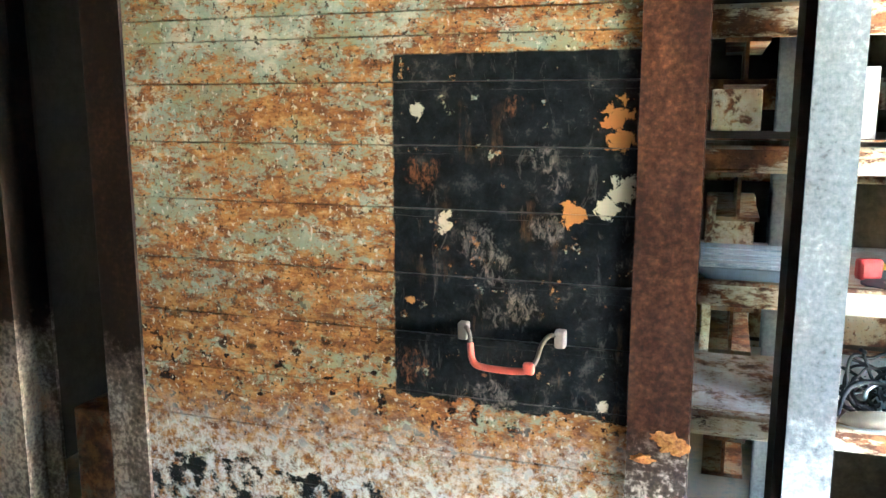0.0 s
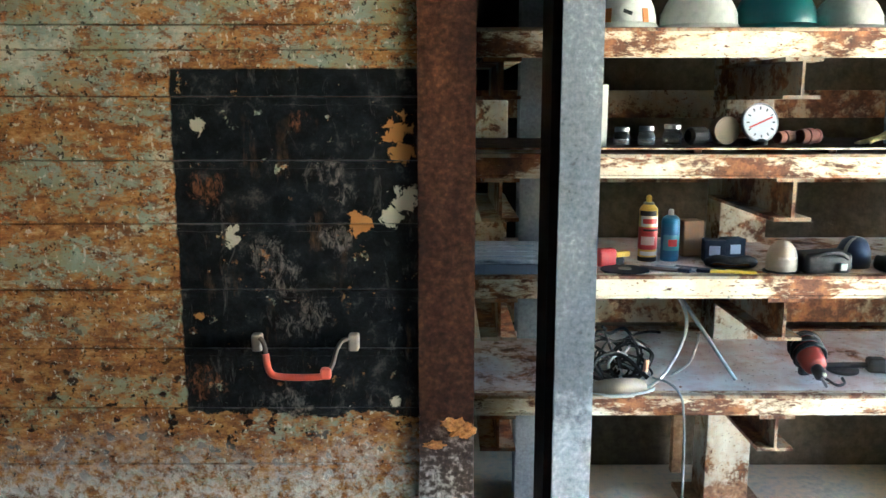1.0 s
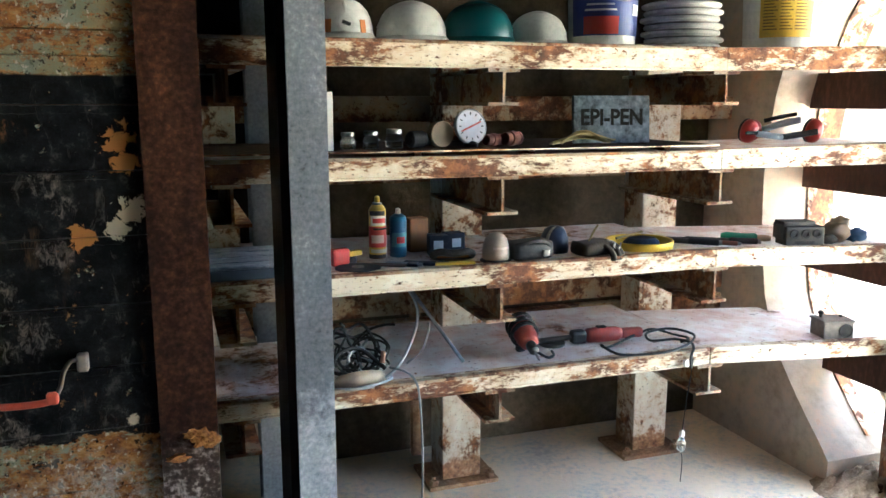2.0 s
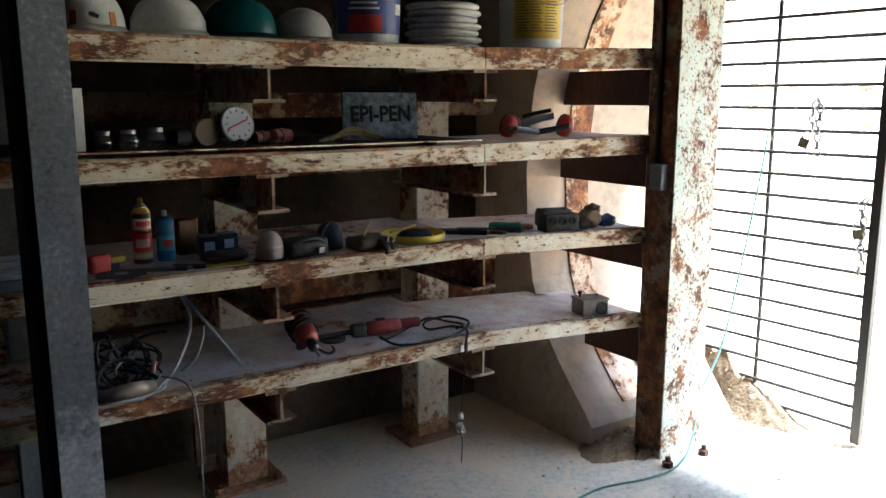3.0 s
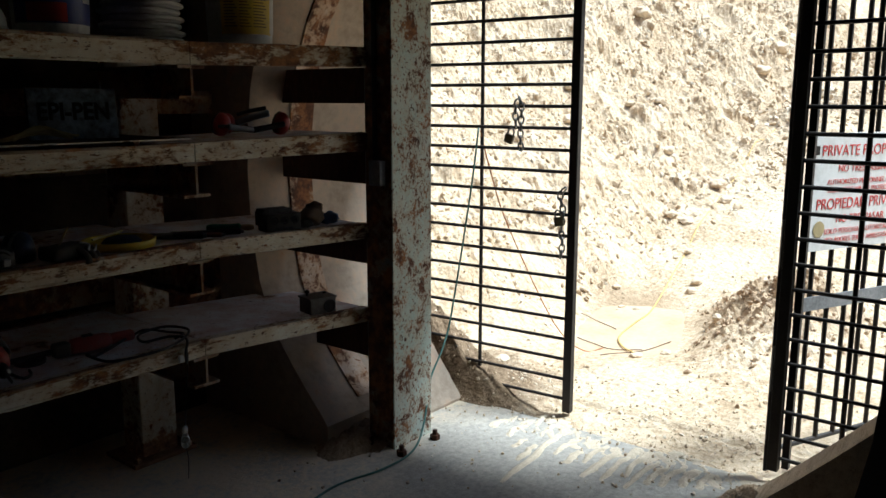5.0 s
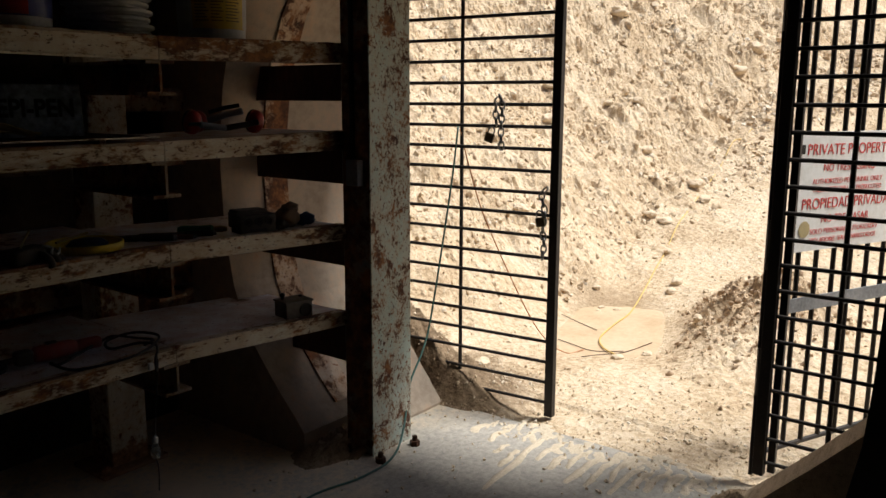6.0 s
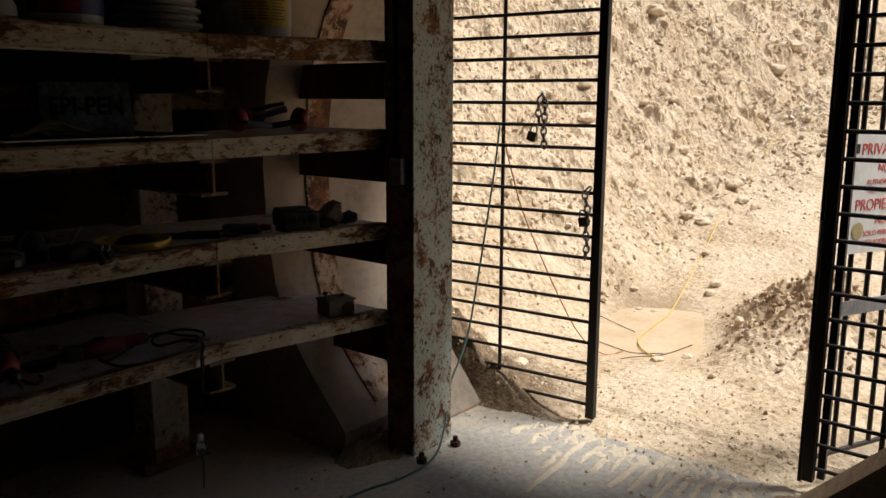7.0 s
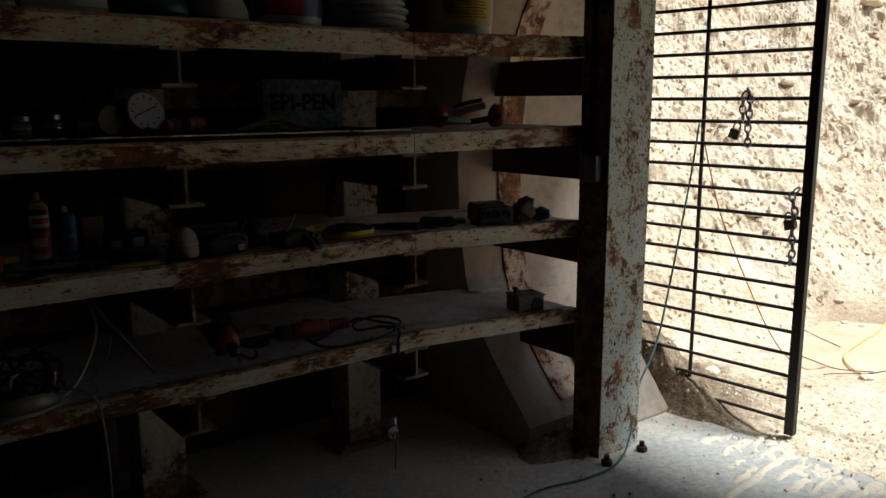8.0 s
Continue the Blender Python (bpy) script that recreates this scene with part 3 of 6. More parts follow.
    rg.inputs["To Min"].default_value, rg.inputs["To Max"].default_value = 0.85, 0.48
    nt.links.new(rg.outputs["Result"], b.inputs["Roughness"])
    b.inputs["Specular IOR Level"].default_value = 0.06
    bump(nt, b, calc(nt, "SUBTRACT", calc(nt, "ADD", big, calc(nt, "MULTIPLY", small, 0.6)), pits), 0.5, 0.008)
    return m


bulkhead = thing("bulkhead", (-0.96, 2.1, 0), "rusted plank steel bulkhead with a black painted square", "steel wall", kind="structure")
bulk_mat = bulkhead_material()
for z0, z1 in zip(SEAMS, SEAMS[1:]):
    jig = random.Random(int(z0 * 1000)).uniform(-0.0025, 0.0025)
    part("plank", boxed(-1.76, -0.165, 2.078 + jig, 2.11, z0 + 0.001, z1 - 0.001, bevel=0.003), bulk_mat, bulkhead)
part("backing", boxed(-1.76, -0.165, 2.1105, 2.13, 0.0, 2.999), brown_steel, bulkhead)


def h_post(name, label, x0, x1, y0, y1, mat, flange=0.014, web=0.012, top=2.999):
    t = thing(name, ((x0 + x1) / 2, y0, 0), label, "steel post", kind="structure")
    part("shaft", upright(bmesh.new(), h_section(x0, x1, y0, y1, flange, web), 0.0, top), mat, t)
    return t


def two_tone(name, upper, lower, split, soft):
    """One steel whose paint changes at a worn, ragged height."""
    m, nt, b = material(name, 0.65)
    b.inputs["Specular IOR Level"].default_value = 0.15
    vec = coords(nt)
    z = axis(nt, vec, "Z")
    w = calc(nt, "MULTIPLY", calc(nt, "SUBTRACT", noise_tex(nt, vec, 12, 8, 0.7), 0.5), soft)
    k = calc(nt, "MULTIPLY", calc(nt, "SUBTRACT", calc(nt, "ADD", z, w), split), 7.0, True)
    f = calc(nt, "ADD", calc(nt, "MULTIPLY", noise_tex(nt, stretch(nt, vec, (1, 1, 0.4)), 6, 8, 0.65), 0.5), calc(nt, "MULTIPLY", noise_tex(nt, vec, 60, 6, 0.65), 0.5))
    col = mix(nt, k, ramp(nt, f, lower), ramp(nt, f, upper))
    nt.links.new(col, b.inputs["Base Color"])
    bump(nt, b, f, 0.4, 0.006)
    return m


post_brown = two_tone("post_brown", [(0.36, (0.008, 0.005, 0.004)), (0.47, (0.026, 0.010, 0.006)), (0.56, (0.055, 0.022, 0.011)), (0.64, (0.11, 0.045, 0.018)), (0.72, (0.20, 0.09, 0.035))], [(0.36, (0.02, 0.016, 0.015)), (0.48, (0.07, 0.05, 0.042)), (0.56, (0.40, 0.36, 0.33)), (0.62, (0.60, 0.57, 0.53)), (0.68, (0.26, 0.11, 0.04))], 0.68, 0.22)
post_grey = two_tone("post_grey", [(0.34, (0.05, 0.052, 0.06)), (0.43, (0.15, 0.165, 0.19)), (0.55, (0.22, 0.24, 0.275)), (0.61, (0.32, 0.34, 0.37)), (0.66, (0.58, 0.60, 0.62)), (0.72, (0.12, 0.08, 0.06))], [(0.36, (0.05, 0.042, 0.042)), (0.43, (0.30, 0.335, 0.39)), (0.55, (0.48, 0.51, 0.56)), (0.63, (0.70, 0.71, 0.72)), (0.70, (0.16, 0.11, 0.08))], 0.72, 1.0)
post_shade = mottled("post_shade", [(0.34, (0.003, 0.002, 0.002)), (0.5, (0.008, 0.004, 0.003)), (0.62, (0.022, 0.010, 0.006)), (0.72, (0.07, 0.032, 0.016))], 5, 45, 0.7, 0, 0.4, 0.005, stretched=(1, 1, 0.35), gloss=0.12)
# Much darker brown than post_brown, paler below a ragged height.
post_black_brown = two_tone("post_black_brown", [(0.34, (0.003, 0.002, 0.002)), (0.5, (0.010, 0.005, 0.003)), (0.62, (0.028, 0.012, 0.007)), (0.72, (0.07, 0.032, 0.016))], [(0.36, (0.03, 0.022, 0.018)), (0.48, (0.12, 0.09, 0.07)), (0.57, (0.34, 0.28, 0.23)), (0.66, (0.26, 0.12, 0.045))], 0.78, 0.5)
h_post("post_1", "rust-brown steel H post beside the bulkhead", -0.172, -0.012, 2.062, 2.24, post_brown)
h_post("post_2", "grey steel H post in front of the shelves", 0.232, 0.348, 2.15, 2.38, post_grey)
# Sheet added on the left flank; its near-black stands in for shade.
part("shaded_side", boxed(0.206, 0.2315, 2.165, 2.405, 0.0, 2.998), post_shade, bpy.data.objects["post_2"], "near-black sheet in place of the flank's shade")
h_post("post_3", "rust-brown steel H post at the end of the bulkhead", -1.90, -1.75, 2.062, 2.24, post_black_brown)
h_post("post_4", "rust-brown steel H post in the dark corner", -2.46, -2.285, 2.062, 2.24, post_black_brown)

h_post("post_5", "grey steel post standing behind the shelves", 0.207, 0.33, 3.10, 3.25, grey_steel)

# ---------------------------------------------------------------- shelves
DECKS = [("bottom", 0.695, 0.765, 0.567), ("lower", 1.10, 1.175, 0.956), ("upper", 1.495, 1.572, 1.355), ("top", 1.873, 1.962, 1.743)]
ENDS = [(0.648, 0.72), (1.068, 1.146), (1.497, 1.588), (1.893, 1.985)]
FRONT, SPLIT_X, END_X, END_Y = 2.42, 1.955, 2.90, 2.385


def deck_bar(bm, x0, y0, za, zb, x1, y1, zc, zd, depth):
    """A straight bar from one end to the other, with heights of its own at each end."""
    vs = [bm.verts.new(q) for q in ((x0, y0, za), (x1, y1, zc), (x1, y1 + depth, zc), (x0, y0 + depth, za), (x0, y0, zb), (x1, y1, zd), (x1, y1 + depth, zd), (x0, y0 + depth, zb))]
    fs = [bm.faces.new([vs[i] for i in q]) for q in ((0, 3, 2, 1), (4, 5, 6, 7), (0, 1, 5, 4), (1, 2, 6, 5), (2, 3, 7, 6), (3, 0, 4, 7))]
    bmesh.ops.bevel(bm, geom=list({e for f in fs for e in f.edges}), offset=0.004, segments=2, affect="EDGES", profile=0.5)
    return bm


rail_steel = rusted_paint("rail_steel", (0.42, 0.36, 0.26), (0.34, 0.24, 0.15), 0.56, 7, 45, seed=9.2)
for (level, za, zb, zi), (zc, zd) in zip(DECKS, ENDS):
    s = thing("steel_shelf", (0.8, FRONT, za), "rusted cream steel channel shelf carrying tools and supplies" if level != "top" else "rusted cream steel channel shelf carrying hard hats and buckets", "shelf", "shelves of the steel rack")
    part("front_channel", deck_bar(bmesh.new(), -0.25, FRONT, za, zb, SPLIT_X - 0.0006, FRONT, za, zb, 0.05), shelf_steel, s)
    part("front_channel", deck_bar(bmesh.new(), SPLIT_X + 0.0006, FRONT, za, zb, END_X, END_Y, zc, zd, 0.05), shelf_steel, s)
    part("lip", deck_bar(bmesh.new(), -0.25, FRONT - 0.006, zb - 0.011, zb + 0.001, SPLIT_X - 0.02, FRONT - 0.006, zb - 0.011, zb + 0.001, 0.03), shelf_beam_steel, s)
    part("lip", deck_bar(bmesh.new(), -0.25, FRONT - 0.005, za - 0.0006, za + 0.010, END_X - 1.0, FRONT - 0.005, za - 0.0006, za + 0.010, 0.03), shelf_steel, s)
    part("deck_plate", deck_bar(bmesh.new(), -0.25, FRONT + 0.051, zb - 0.02, zb - 0.004, SPLIT_X - 0.003, FRONT + 0.051, zb - 0.02, zb - 0.004, 0.74), deck_steel, s, "dusty grey-painted deck plate")
    part("deck_plate", deck_bar(bmesh.new(), SPLIT_X + 0.003, FRONT + 0.051, zb - 0.02, zb - 0.004, END_X, END_Y + 0.051, zd - 0.02, zd - 0.004, 0.60), deck_steel, s, "dusty grey-painted deck plate")
    rail = {"top": (1.668, 1.783), "lower": (0.775, 0.893)}.get(level, (za - 0.10, zb - 0.021))
    part("back_channel", boxed(-0.25, 2.68, 3.30, 3.36, *rail, bevel=0.004), rail_steel, s)
    for xc in (0.083, 1.025, 1.955):
        bmi = i_beam(bmesh.new(), xc, FRONT - 0.004, 3.085, zi, za - 0.001, 0.12)
        part("cross_beam", bmi, shelf_beam_steel, s)
    part("cross_beam", boxed(2.915, 2.98, 2.412, 3.03 if level != "bottom" else 2.80, zi - 0.02 if level != "bottom" else 0.455, zc - 0.001 if level != "bottom" else 0.64), brown_steel, s, "dark steel cross beam at the column")
sheet = thing("loose_sheet", (1.1, 2.5, 1.572), "thin rusted steel sheet lying on the upper shelf", "steel sheet")
sheet_rust = mottled("sheet_rust", [(0.34, (0.022, 0.015, 0.011)), (0.5, (0.055, 0.035, 0.024)), (0.66, (0.13, 0.085, 0.055))], 5, 40, 0.85, 0, 0.4, 0.004, gloss=0.15)
part("sheet", boxed(-0.25, 1.93, 2.4125, 3.15, 1.587, 1.592, bevel=0.001), sheet_rust, sheet)
part("edge", boxed(-0.25, 1.93, 2.405, 2.412, 1.5865, 1.5925, bevel=0.001), shelf_steel, sheet, "worn bright sheet edge")
for xs in (0.7, 1.13, 1.7):
    part("spacer", boxed(xs, xs + 0.025, 2.43, 3.1, 1.5722, 1.5868), brown_steel, sheet)

foot_rust = mottled("foot_rust", [(0.34, (0.12, 0.06, 0.035)), (0.5, (0.29, 0.16, 0.08)), (0.64, (0.44, 0.29, 0.18))], 6, 50, 0.85, 0, 0.5, 0.004)
for xl in (-0.03, 1.022, 2.035):
    leg = thing("rack_leg", (xl + 0.095, 3.09, 0 if xl > 0 else 0.762), "cream-painted steel rack leg rusted at its foot" if xl > 0 else "cream-painted steel stub leg between the shelves", "rack leg", "legs of the steel rack")
    if xl < 0:
        for z0, z1 in ((0.762, 0.955), (1.172, 1.354), (1.593, 1.742)):
            part("shaft", boxed(xl + 0.014, xl + 0.186, 3.09, 3.26, z0, z1, bevel=0.006), leg_steel, leg)
        continue
    part("shaft", boxed(xl, xl + 0.19, 3.09, 3.26, 0.02, 1.93, bevel=0.006), leg_steel, leg)
    part("base_plate", boxed(xl - 0.08, xl + 0.26, 3.03, 3.30, 0.0, 0.022, bevel=0.004), foot_rust, leg, "rusted base plate")
    for dx, dy in ((-0.05, 3.06), (0.225, 3.06)):
        part("bolt", lathe(bmesh.new(), [(0.022, 0.022), (0.022, 0.045), (0.010, 0.047), (0.010, 0.06)], 6, (xl + dx, dy, 0)), foot_rust, leg)

strip = thing("steel_strip", (1.002, 3.45, 0), "narrow orange-rusted steel strip standing behind the rack", "steel strip")
part("strip", boxed(0.978, 1.027, 3.43, 3.47, 0.0, 1.09, bevel=0.003), foot_rust, strip)

# the column at the entrance
col = thing("entrance_column", (3.05, 2.32, 0), "pale green steel column chipped to rust at the entrance", "column", kind="structure")
part("shaft", upright(bmesh.new(), [(2.907, 2.233), (3.195, 2.233), (3.195, 2.248), (3.06, 2.248), (3.06, 2.393), (3.195, 2.393), (3.195, 2.408), (2.907, 2.408)], 0.0, 2.999), column_steel, col)
# Rusted inner face; its paint is also darkened for the shade there.
part("shaded_side", boxed(2.9025, 2.9068, 2.240, 2.402, 0.005, 2.99), rusted_paint("side_rust_shade", (0.24, 0.26, 0.23), (0.16, 0.12, 0.09), 0.62, 14, 50, seed=2.2), col, "brown rusted side of the column, shade in its darker paint")
for dx, dy in ((2.862, 2.145), (3.118, 2.14), (2.84, 2.33)):
    bmb = lathe(bmesh.new(), [(0.026, 0.0), (0.026, 0.026), (0.013, 0.028), (0.013, 0.05), (0.0125, 0.052)], 6, (dx + 0.02, dy + 0.02, 0))
    part("bolt", bmb, brown_steel, col, "rusted anchor bolt")
part("conduit", rod(bmesh.new(), (2.893, 2.33, 1.45), (2.893, 2.33, 2.99), 0.012), black_iron, col)
part("junction_box", boxed(2.86, 2.9022, 2.27, 2.345, 1.335, 1.455, bevel=0.005), grey_steel, col, "small grey junction box")

# ---------------------------------------------------------------- gate
RUNG_Z = [0.092 + 0.1154 * k for k in range(20)]


def gate_leaf(label, x0, y0, x1, y1, mids, rungs, low, high):
    g = thing("gate_leaf", (x0, y0, low), label, "gate", "leaves of the entrance gate")
    def at(s):
        return x0 + (x1 - x0) * s, y0 + (y1 - y0) * s
    ang = math.degrees(math.atan2(y1 - y0, x1 - x0))
    for s in (0.0, 1.0):
        x, y = at(s)
        part("stile", boxed(-0.024, 0.024, -0.022, 0.022, low, high, bevel=0.003, m=pose(x, y, 0, 0, 0, ang)), black_iron, g)
    for s in mids:
        x, y = at(s)
        part("middle_stile", rod(bmesh.new(), (x + 0.014, y, low + 0.05), (x + 0.014, y, high), 0.011), black_iron, g)
    for z in rungs:
        a, b = at(0.0), at(1.0)
        part("rung", rod(bmesh.new(), (*a, z), (*b, z), 0.0095, 8), black_iron, g)
    return g


gate_leaf("black iron gate leaf with close horizontal bars", 3.857, 1.79, 3.77, 2.95, [0.505], RUNG_Z, 0.02, 2.35)
gate_leaf("black iron gate panel with close horizontal bars", 3.77, 0.645, 3.74, -0.46, [0.25, 0.62], [0.112 + 0.1145 * k for k in range(20)], 0.05, 2.35)

# the opened leaf of upright bars, with the notice on it
HX, HY, DX, DY = 3.80, 0.655, 0.9135, -0.4068


def swung(s, z, off=0.0):
    """A place on the opened leaf: s along it, z up, off towards the room."""
    return (HX + DX * s + DY * off, HY + DY * s - DX * off, z)


leaf = thing("gate_leaf", (HX, HY, 0.1), "black iron gate leaf of upright bars swung outwards", "gate", "leaves of the entrance gate")
for s in (0.0, 1.15):
    part("stile", boxed(-0.018, 0.018, -0.018, 0.018, 0.12, 2.35, bevel=0.003, m=pose(*swung(s, 0)[:2], 0, 0, 0, math.degrees(math.atan2(DY, DX)))), black_iron, leaf)
for k in range(8):
    part("upright_bar", rod(bmesh.new(), swung(0.155 + 0.124 * k, 0.14), swung(0.155 + 0.124 * k, 2.35), 0.0115, 8), black_iron, leaf)
for z in (0.14, 2.33):
    part("rail", rod(bmesh.new(), swung(0, z), swung(1.15, z), 0.012, 8), black_iron, leaf)
ang = math.degrees(math.atan2(DY, DX))
part("flat_bar", boxed(0.05, 1.1, -0.018, -0.012, 0.79, 0.856, bevel=0.001, m=pose(HX, HY, 0, 0, 0, ang)), grey_steel, leaf, "flat grey steel cross bar")
for z in (0.42, 1.0, 2.02):
    part("hinge", rod(bmesh.new(), (3.775, 0.672, z), (3.775, 0.672, z + 0.22), 0.017, 10), black_iron, leaf)

sign_white = mottled("sign_white", [(0.3, (0.62, 0.60, 0.56)), (0.55, (0.80, 0.80, 0.79)), (0.8, (0.72, 0.66, 0.55))], 4, 30, 0.5, 0, 0.1, 0.002)
sign_red = plain("sign_red", (0.62, 0.05, 0.04), 0.6, 0, 0.1)
part("stile", boxed(-0.008, 0.008, -0.008, 0.008, 0.03, 2.35, bevel=0.002, m=pose(3.782, 0.684, 0)), black_iron, leaf)
part("stile", boxed(-0.016, 0.016, -0.016, 0.016, 0.06, 2.35, bevel=0.002, m=pose(3.80, 0.598, 0)), black_iron, leaf)
notice = thing("warning_sign", swung(0.46, 1.06), "white notice with red stencilled warning wired to the gate", "sign")
sign_turn = pose(*swung(0.425, 1.335, 0.024), 0, 0, ang)
part("board", boxed(-0.375, 0.375, 0.0, 0.003, -0.265, 0.265, bevel=0.001, m=sign_turn), sign_white, notice)
flat = sign_turn @ pose(0, -0.0016, 0, 90, 0, 0)
for words, size, up, wide in (("PRIVATE PROPERTY", 0.074, 0.185, 0.98), ("NO TRESPASSING", 0.050, 0.105, 0.98), ("AUTHORIZED PERSONNEL ONLY", 0.036, 0.045, 0.98), ("TRESPASSERS WILL BE PROSECUTED", 0.034, 0.008, 0.95),
                              ("PROPIEDAD PRIVADA", 0.074, -0.055, 0.92), ("NO TRESPASAR", 0.052, -0.125, 1.0), ("SOLO PERSONAL AUTORIZADO", 0.036, -0.18, 0.98), ("VIOLADORES SERAN ARRESTADOS", 0.034, -0.22, 0.95)):
    lettering(words, size * 0.94, sign_red, notice, flat @ pose(0.0, up, 0), "lettering", "red stencilled words", wide, -0.0004)
part("stain", lathe(bmesh.new(), [(0.038, 0.0), (0.036, 0.0005)], 14, m=flat @ pose(-0.28, -0.165, 0.0004)), plain("stain_tan", (0.45, 0.36, 0.18), 0.8), notice, "tan stain")
for sx in (-0.345, 0.345):
    part("wire_tie", boxed(sx - 0.02, sx + 0.02, -0.012, 0.006, 0.17, 0.21, bevel=0.002, m=sign_turn), black_iron, notice)


def chain_thing(label, pts, r=0.017, wire=0.005):
    line = smooth_line(pts, 10)
    total = [0.0]
    for a, b in zip(line, line[1:]):
        total.append(total[-1] + (b - a).length)
    pitch = r * 2.1
    c = thing("chain", pts[0], label, "chain")
    n = int(total[-1] / pitch)
    for k in range(n):
        d = pitch * (k + 0.5)
        i = next(j for j, q in enumerate(total) if q >= d) - 1
        p = line[i].lerp(line[i + 1], (d - total[i]) / max(1e-6, total[i + 1] - total[i]))
        t = (line[i + 1] - line[i]).normalized()
        side = t.orthogonal().normalized()
        if k % 2:
            side = t.cross(side)
        loop = [p + t * (r * 1.45 * math.cos(a)) + side * (r * 0.85 * math.sin(a)) for a in [2 * math.pi * q / 10 for q in range(11)]]
        part("link", tube(bmesh.new(), loop, wire, 6, 0), steel_grey, c, smooth=True)
    return c


steel_grey = mottled("steel_grey", [(0.3, (0.12, 0.12, 0.12)), (0.6, (0.30, 0.30, 0.30)), (0.8, (0.22, 0.14, 0.09))], 10, 60, 0.4, 0.8, 0.2, 0.002)
brass_dark = plain("brass_dark", (0.17, 0.14, 0.09), 0.45, 0.7)


def padlock(loc, turn, tilt):
    p = thing("padlock", loc, "small dark metal padlock hanging from a chain on the gate", "padlock", turn=turn, local=True)
    m = pose(0, 0, 0, 0, tilt, 0)
    part("body", boxed(-0.026, 0.026, -0.011, 0.011, -0.05, 0.0, bevel=0.004, m=m), brass_dark, p)
    part("shackle", tube(bmesh.new(), [m @ Vector(q) for q in ((-0.017, 0, -0.004), (-0.017, 0, 0.022), (0, 0, 0.036), (0.017, 0, 0.022), (0.017, 0, -0.004))], 0.0045, 8), steel_grey, p, smooth=True)


chain_thing("steel chain looped over a gate bar", [(3.80, 2.13, 1.60), (3.80, 2.135, 1.69), (3.80, 2.112, 1.745), (3.80, 2.095, 1.69), (3.80, 2.10, 1.56), (3.80, 2.092, 1.44)])
padlock((3.79, 2.158, 1.555), 95, -18)
chain_thing("steel chain wrapped round the gate stile", [(3.81, 1.815, 1.28), (3.81, 1.845, 1.24), (3.81, 1.825, 1.15), (3.81, 1.835, 1.06), (3.81, 1.825, 0.98), (3.81, 1.835, 0.90)])
padlock((3.80, 1.848, 1.125), 95, 12)

# ---------------------------------------------------------------- cables by the gate
green_rubber = plain("green_rubber", (0.05, 0.14, 0.12), 0.5)
yellow_cord = plain("yellow_cord", (0.66, 0.46, 0.14), 0.6)
c = thing("cable", (2.4, 2.2, 0), "thin green cable hung from the gate and trailing on the floor", "cable")
part("strand", tube(bmesh.new(), [(3.795, 2.379, 1.585), (3.72, 2.37, 1.26), (3.52, 2.35, 0.58), (3.40, 2.32, 0.40), (3.25, 2.286, 0.26), (3.10, 2.20, 0.10), (2.93, 2.13, 0.02), (2.70, 2.12, 0.008), (2.40, 2.17, 0.008), (2.0, 2.05, 0.008), (1.4, 1.7, 0.008)], 0.0055), green_rubber, c, smooth=True)
c = thing("cable", (4.8, 2.45, 0), "thin orange cord running from the gate to the ground", "cable")
def on_ground(x, y, up=0.008):
    return (x, y, max(ground_height(x, y), -0.055) + up)
part("strand", tube(bmesh.new(), [(3.80, 2.37, 1.57), (3.95, 2.40, 1.32), (4.2, 2.457, 1.0), (4.6, 2.43, 0.42), (4.85, 2.40, 0.12), on_ground(5.1, 2.36), on_ground(5.25, 2.30)], 0.004), plain("orange_cord", (0.42, 0.16, 0.05), 0.6), c, smooth=True)
c = thing("cable", (5.4, 2.3, 0), "yellow cord lying across the mud and up the slope", "cable")
part("strand", tube(bmesh.new(), [on_ground(x, y, 0.012) for x, y in ((5.25, 2.02), (5.37, 2.20), (5.6, 2.34), (6.04, 2.42), (6.47, 2.48), (7.13, 2.63), (7.45, 2.69), (7.77, 2.74), (8.1, 2.81), (8.49, 2.88), (8.9, 2.94), (9.34, 2.99), (9.9, 3.06), (10.46, 3.12), (11.0, 3.15), (11.49, 3.18), (11.87, 3.18))], 0.006), yellow_cord, c, smooth=True)
for k, pts in enumerate((((5.99, 2.88), (5.87, 2.66), (5.75, 2.46)), ((5.41, 2.58), (5.34, 2.40), (5.29, 2.24), (5.43, 2.06)), ((5.0, 2.2), (5.4, 2.05), (5.7, 1.98)))):
    tw = thing("twig", on_ground(*pts[0]), "thin dry twig lying on the mud", "twig", "twigs on the mud")
    part("stem", tube(bmesh.new(), [(x + 0.03 * math.sin(9 * x), y, z) for x, y, z in smooth_line([on_ground(*q, 0.006) for q in pts], 4)], 0.003, 5, 3), brown_steel, tw)

mud = mottled("mud", [(0.35, (0.46, 0.325, 0.195)), (0.5, (0.56, 0.42, 0.27)), (0.65, (0.63, 0.49, 0.34))], 3, 25, 0.4, 0, 0.15, 0.006)
bm = bmesh.new()
ring = []
for k in range(120):
    a = 2 * math.pi * k / 120
    w = 1 + 0.16 * noise.noise(Vector((math.cos(a) * 1.6, math.sin(a) * 1.6, 4))) + 0.08 * noise.noise(Vector((math.cos(a) * 6, math.sin(a) * 6, 9)))
    u, v = 0.98 * w * math.cos(a), 0.56 * w * math.sin(a)
    ring.append(bm.verts.new((5.92 + 0.94 * u - 0.34 * v, 2.38 + 0.34 * u + 0.94 * v, -0.055)))
bm.faces.new(ring)
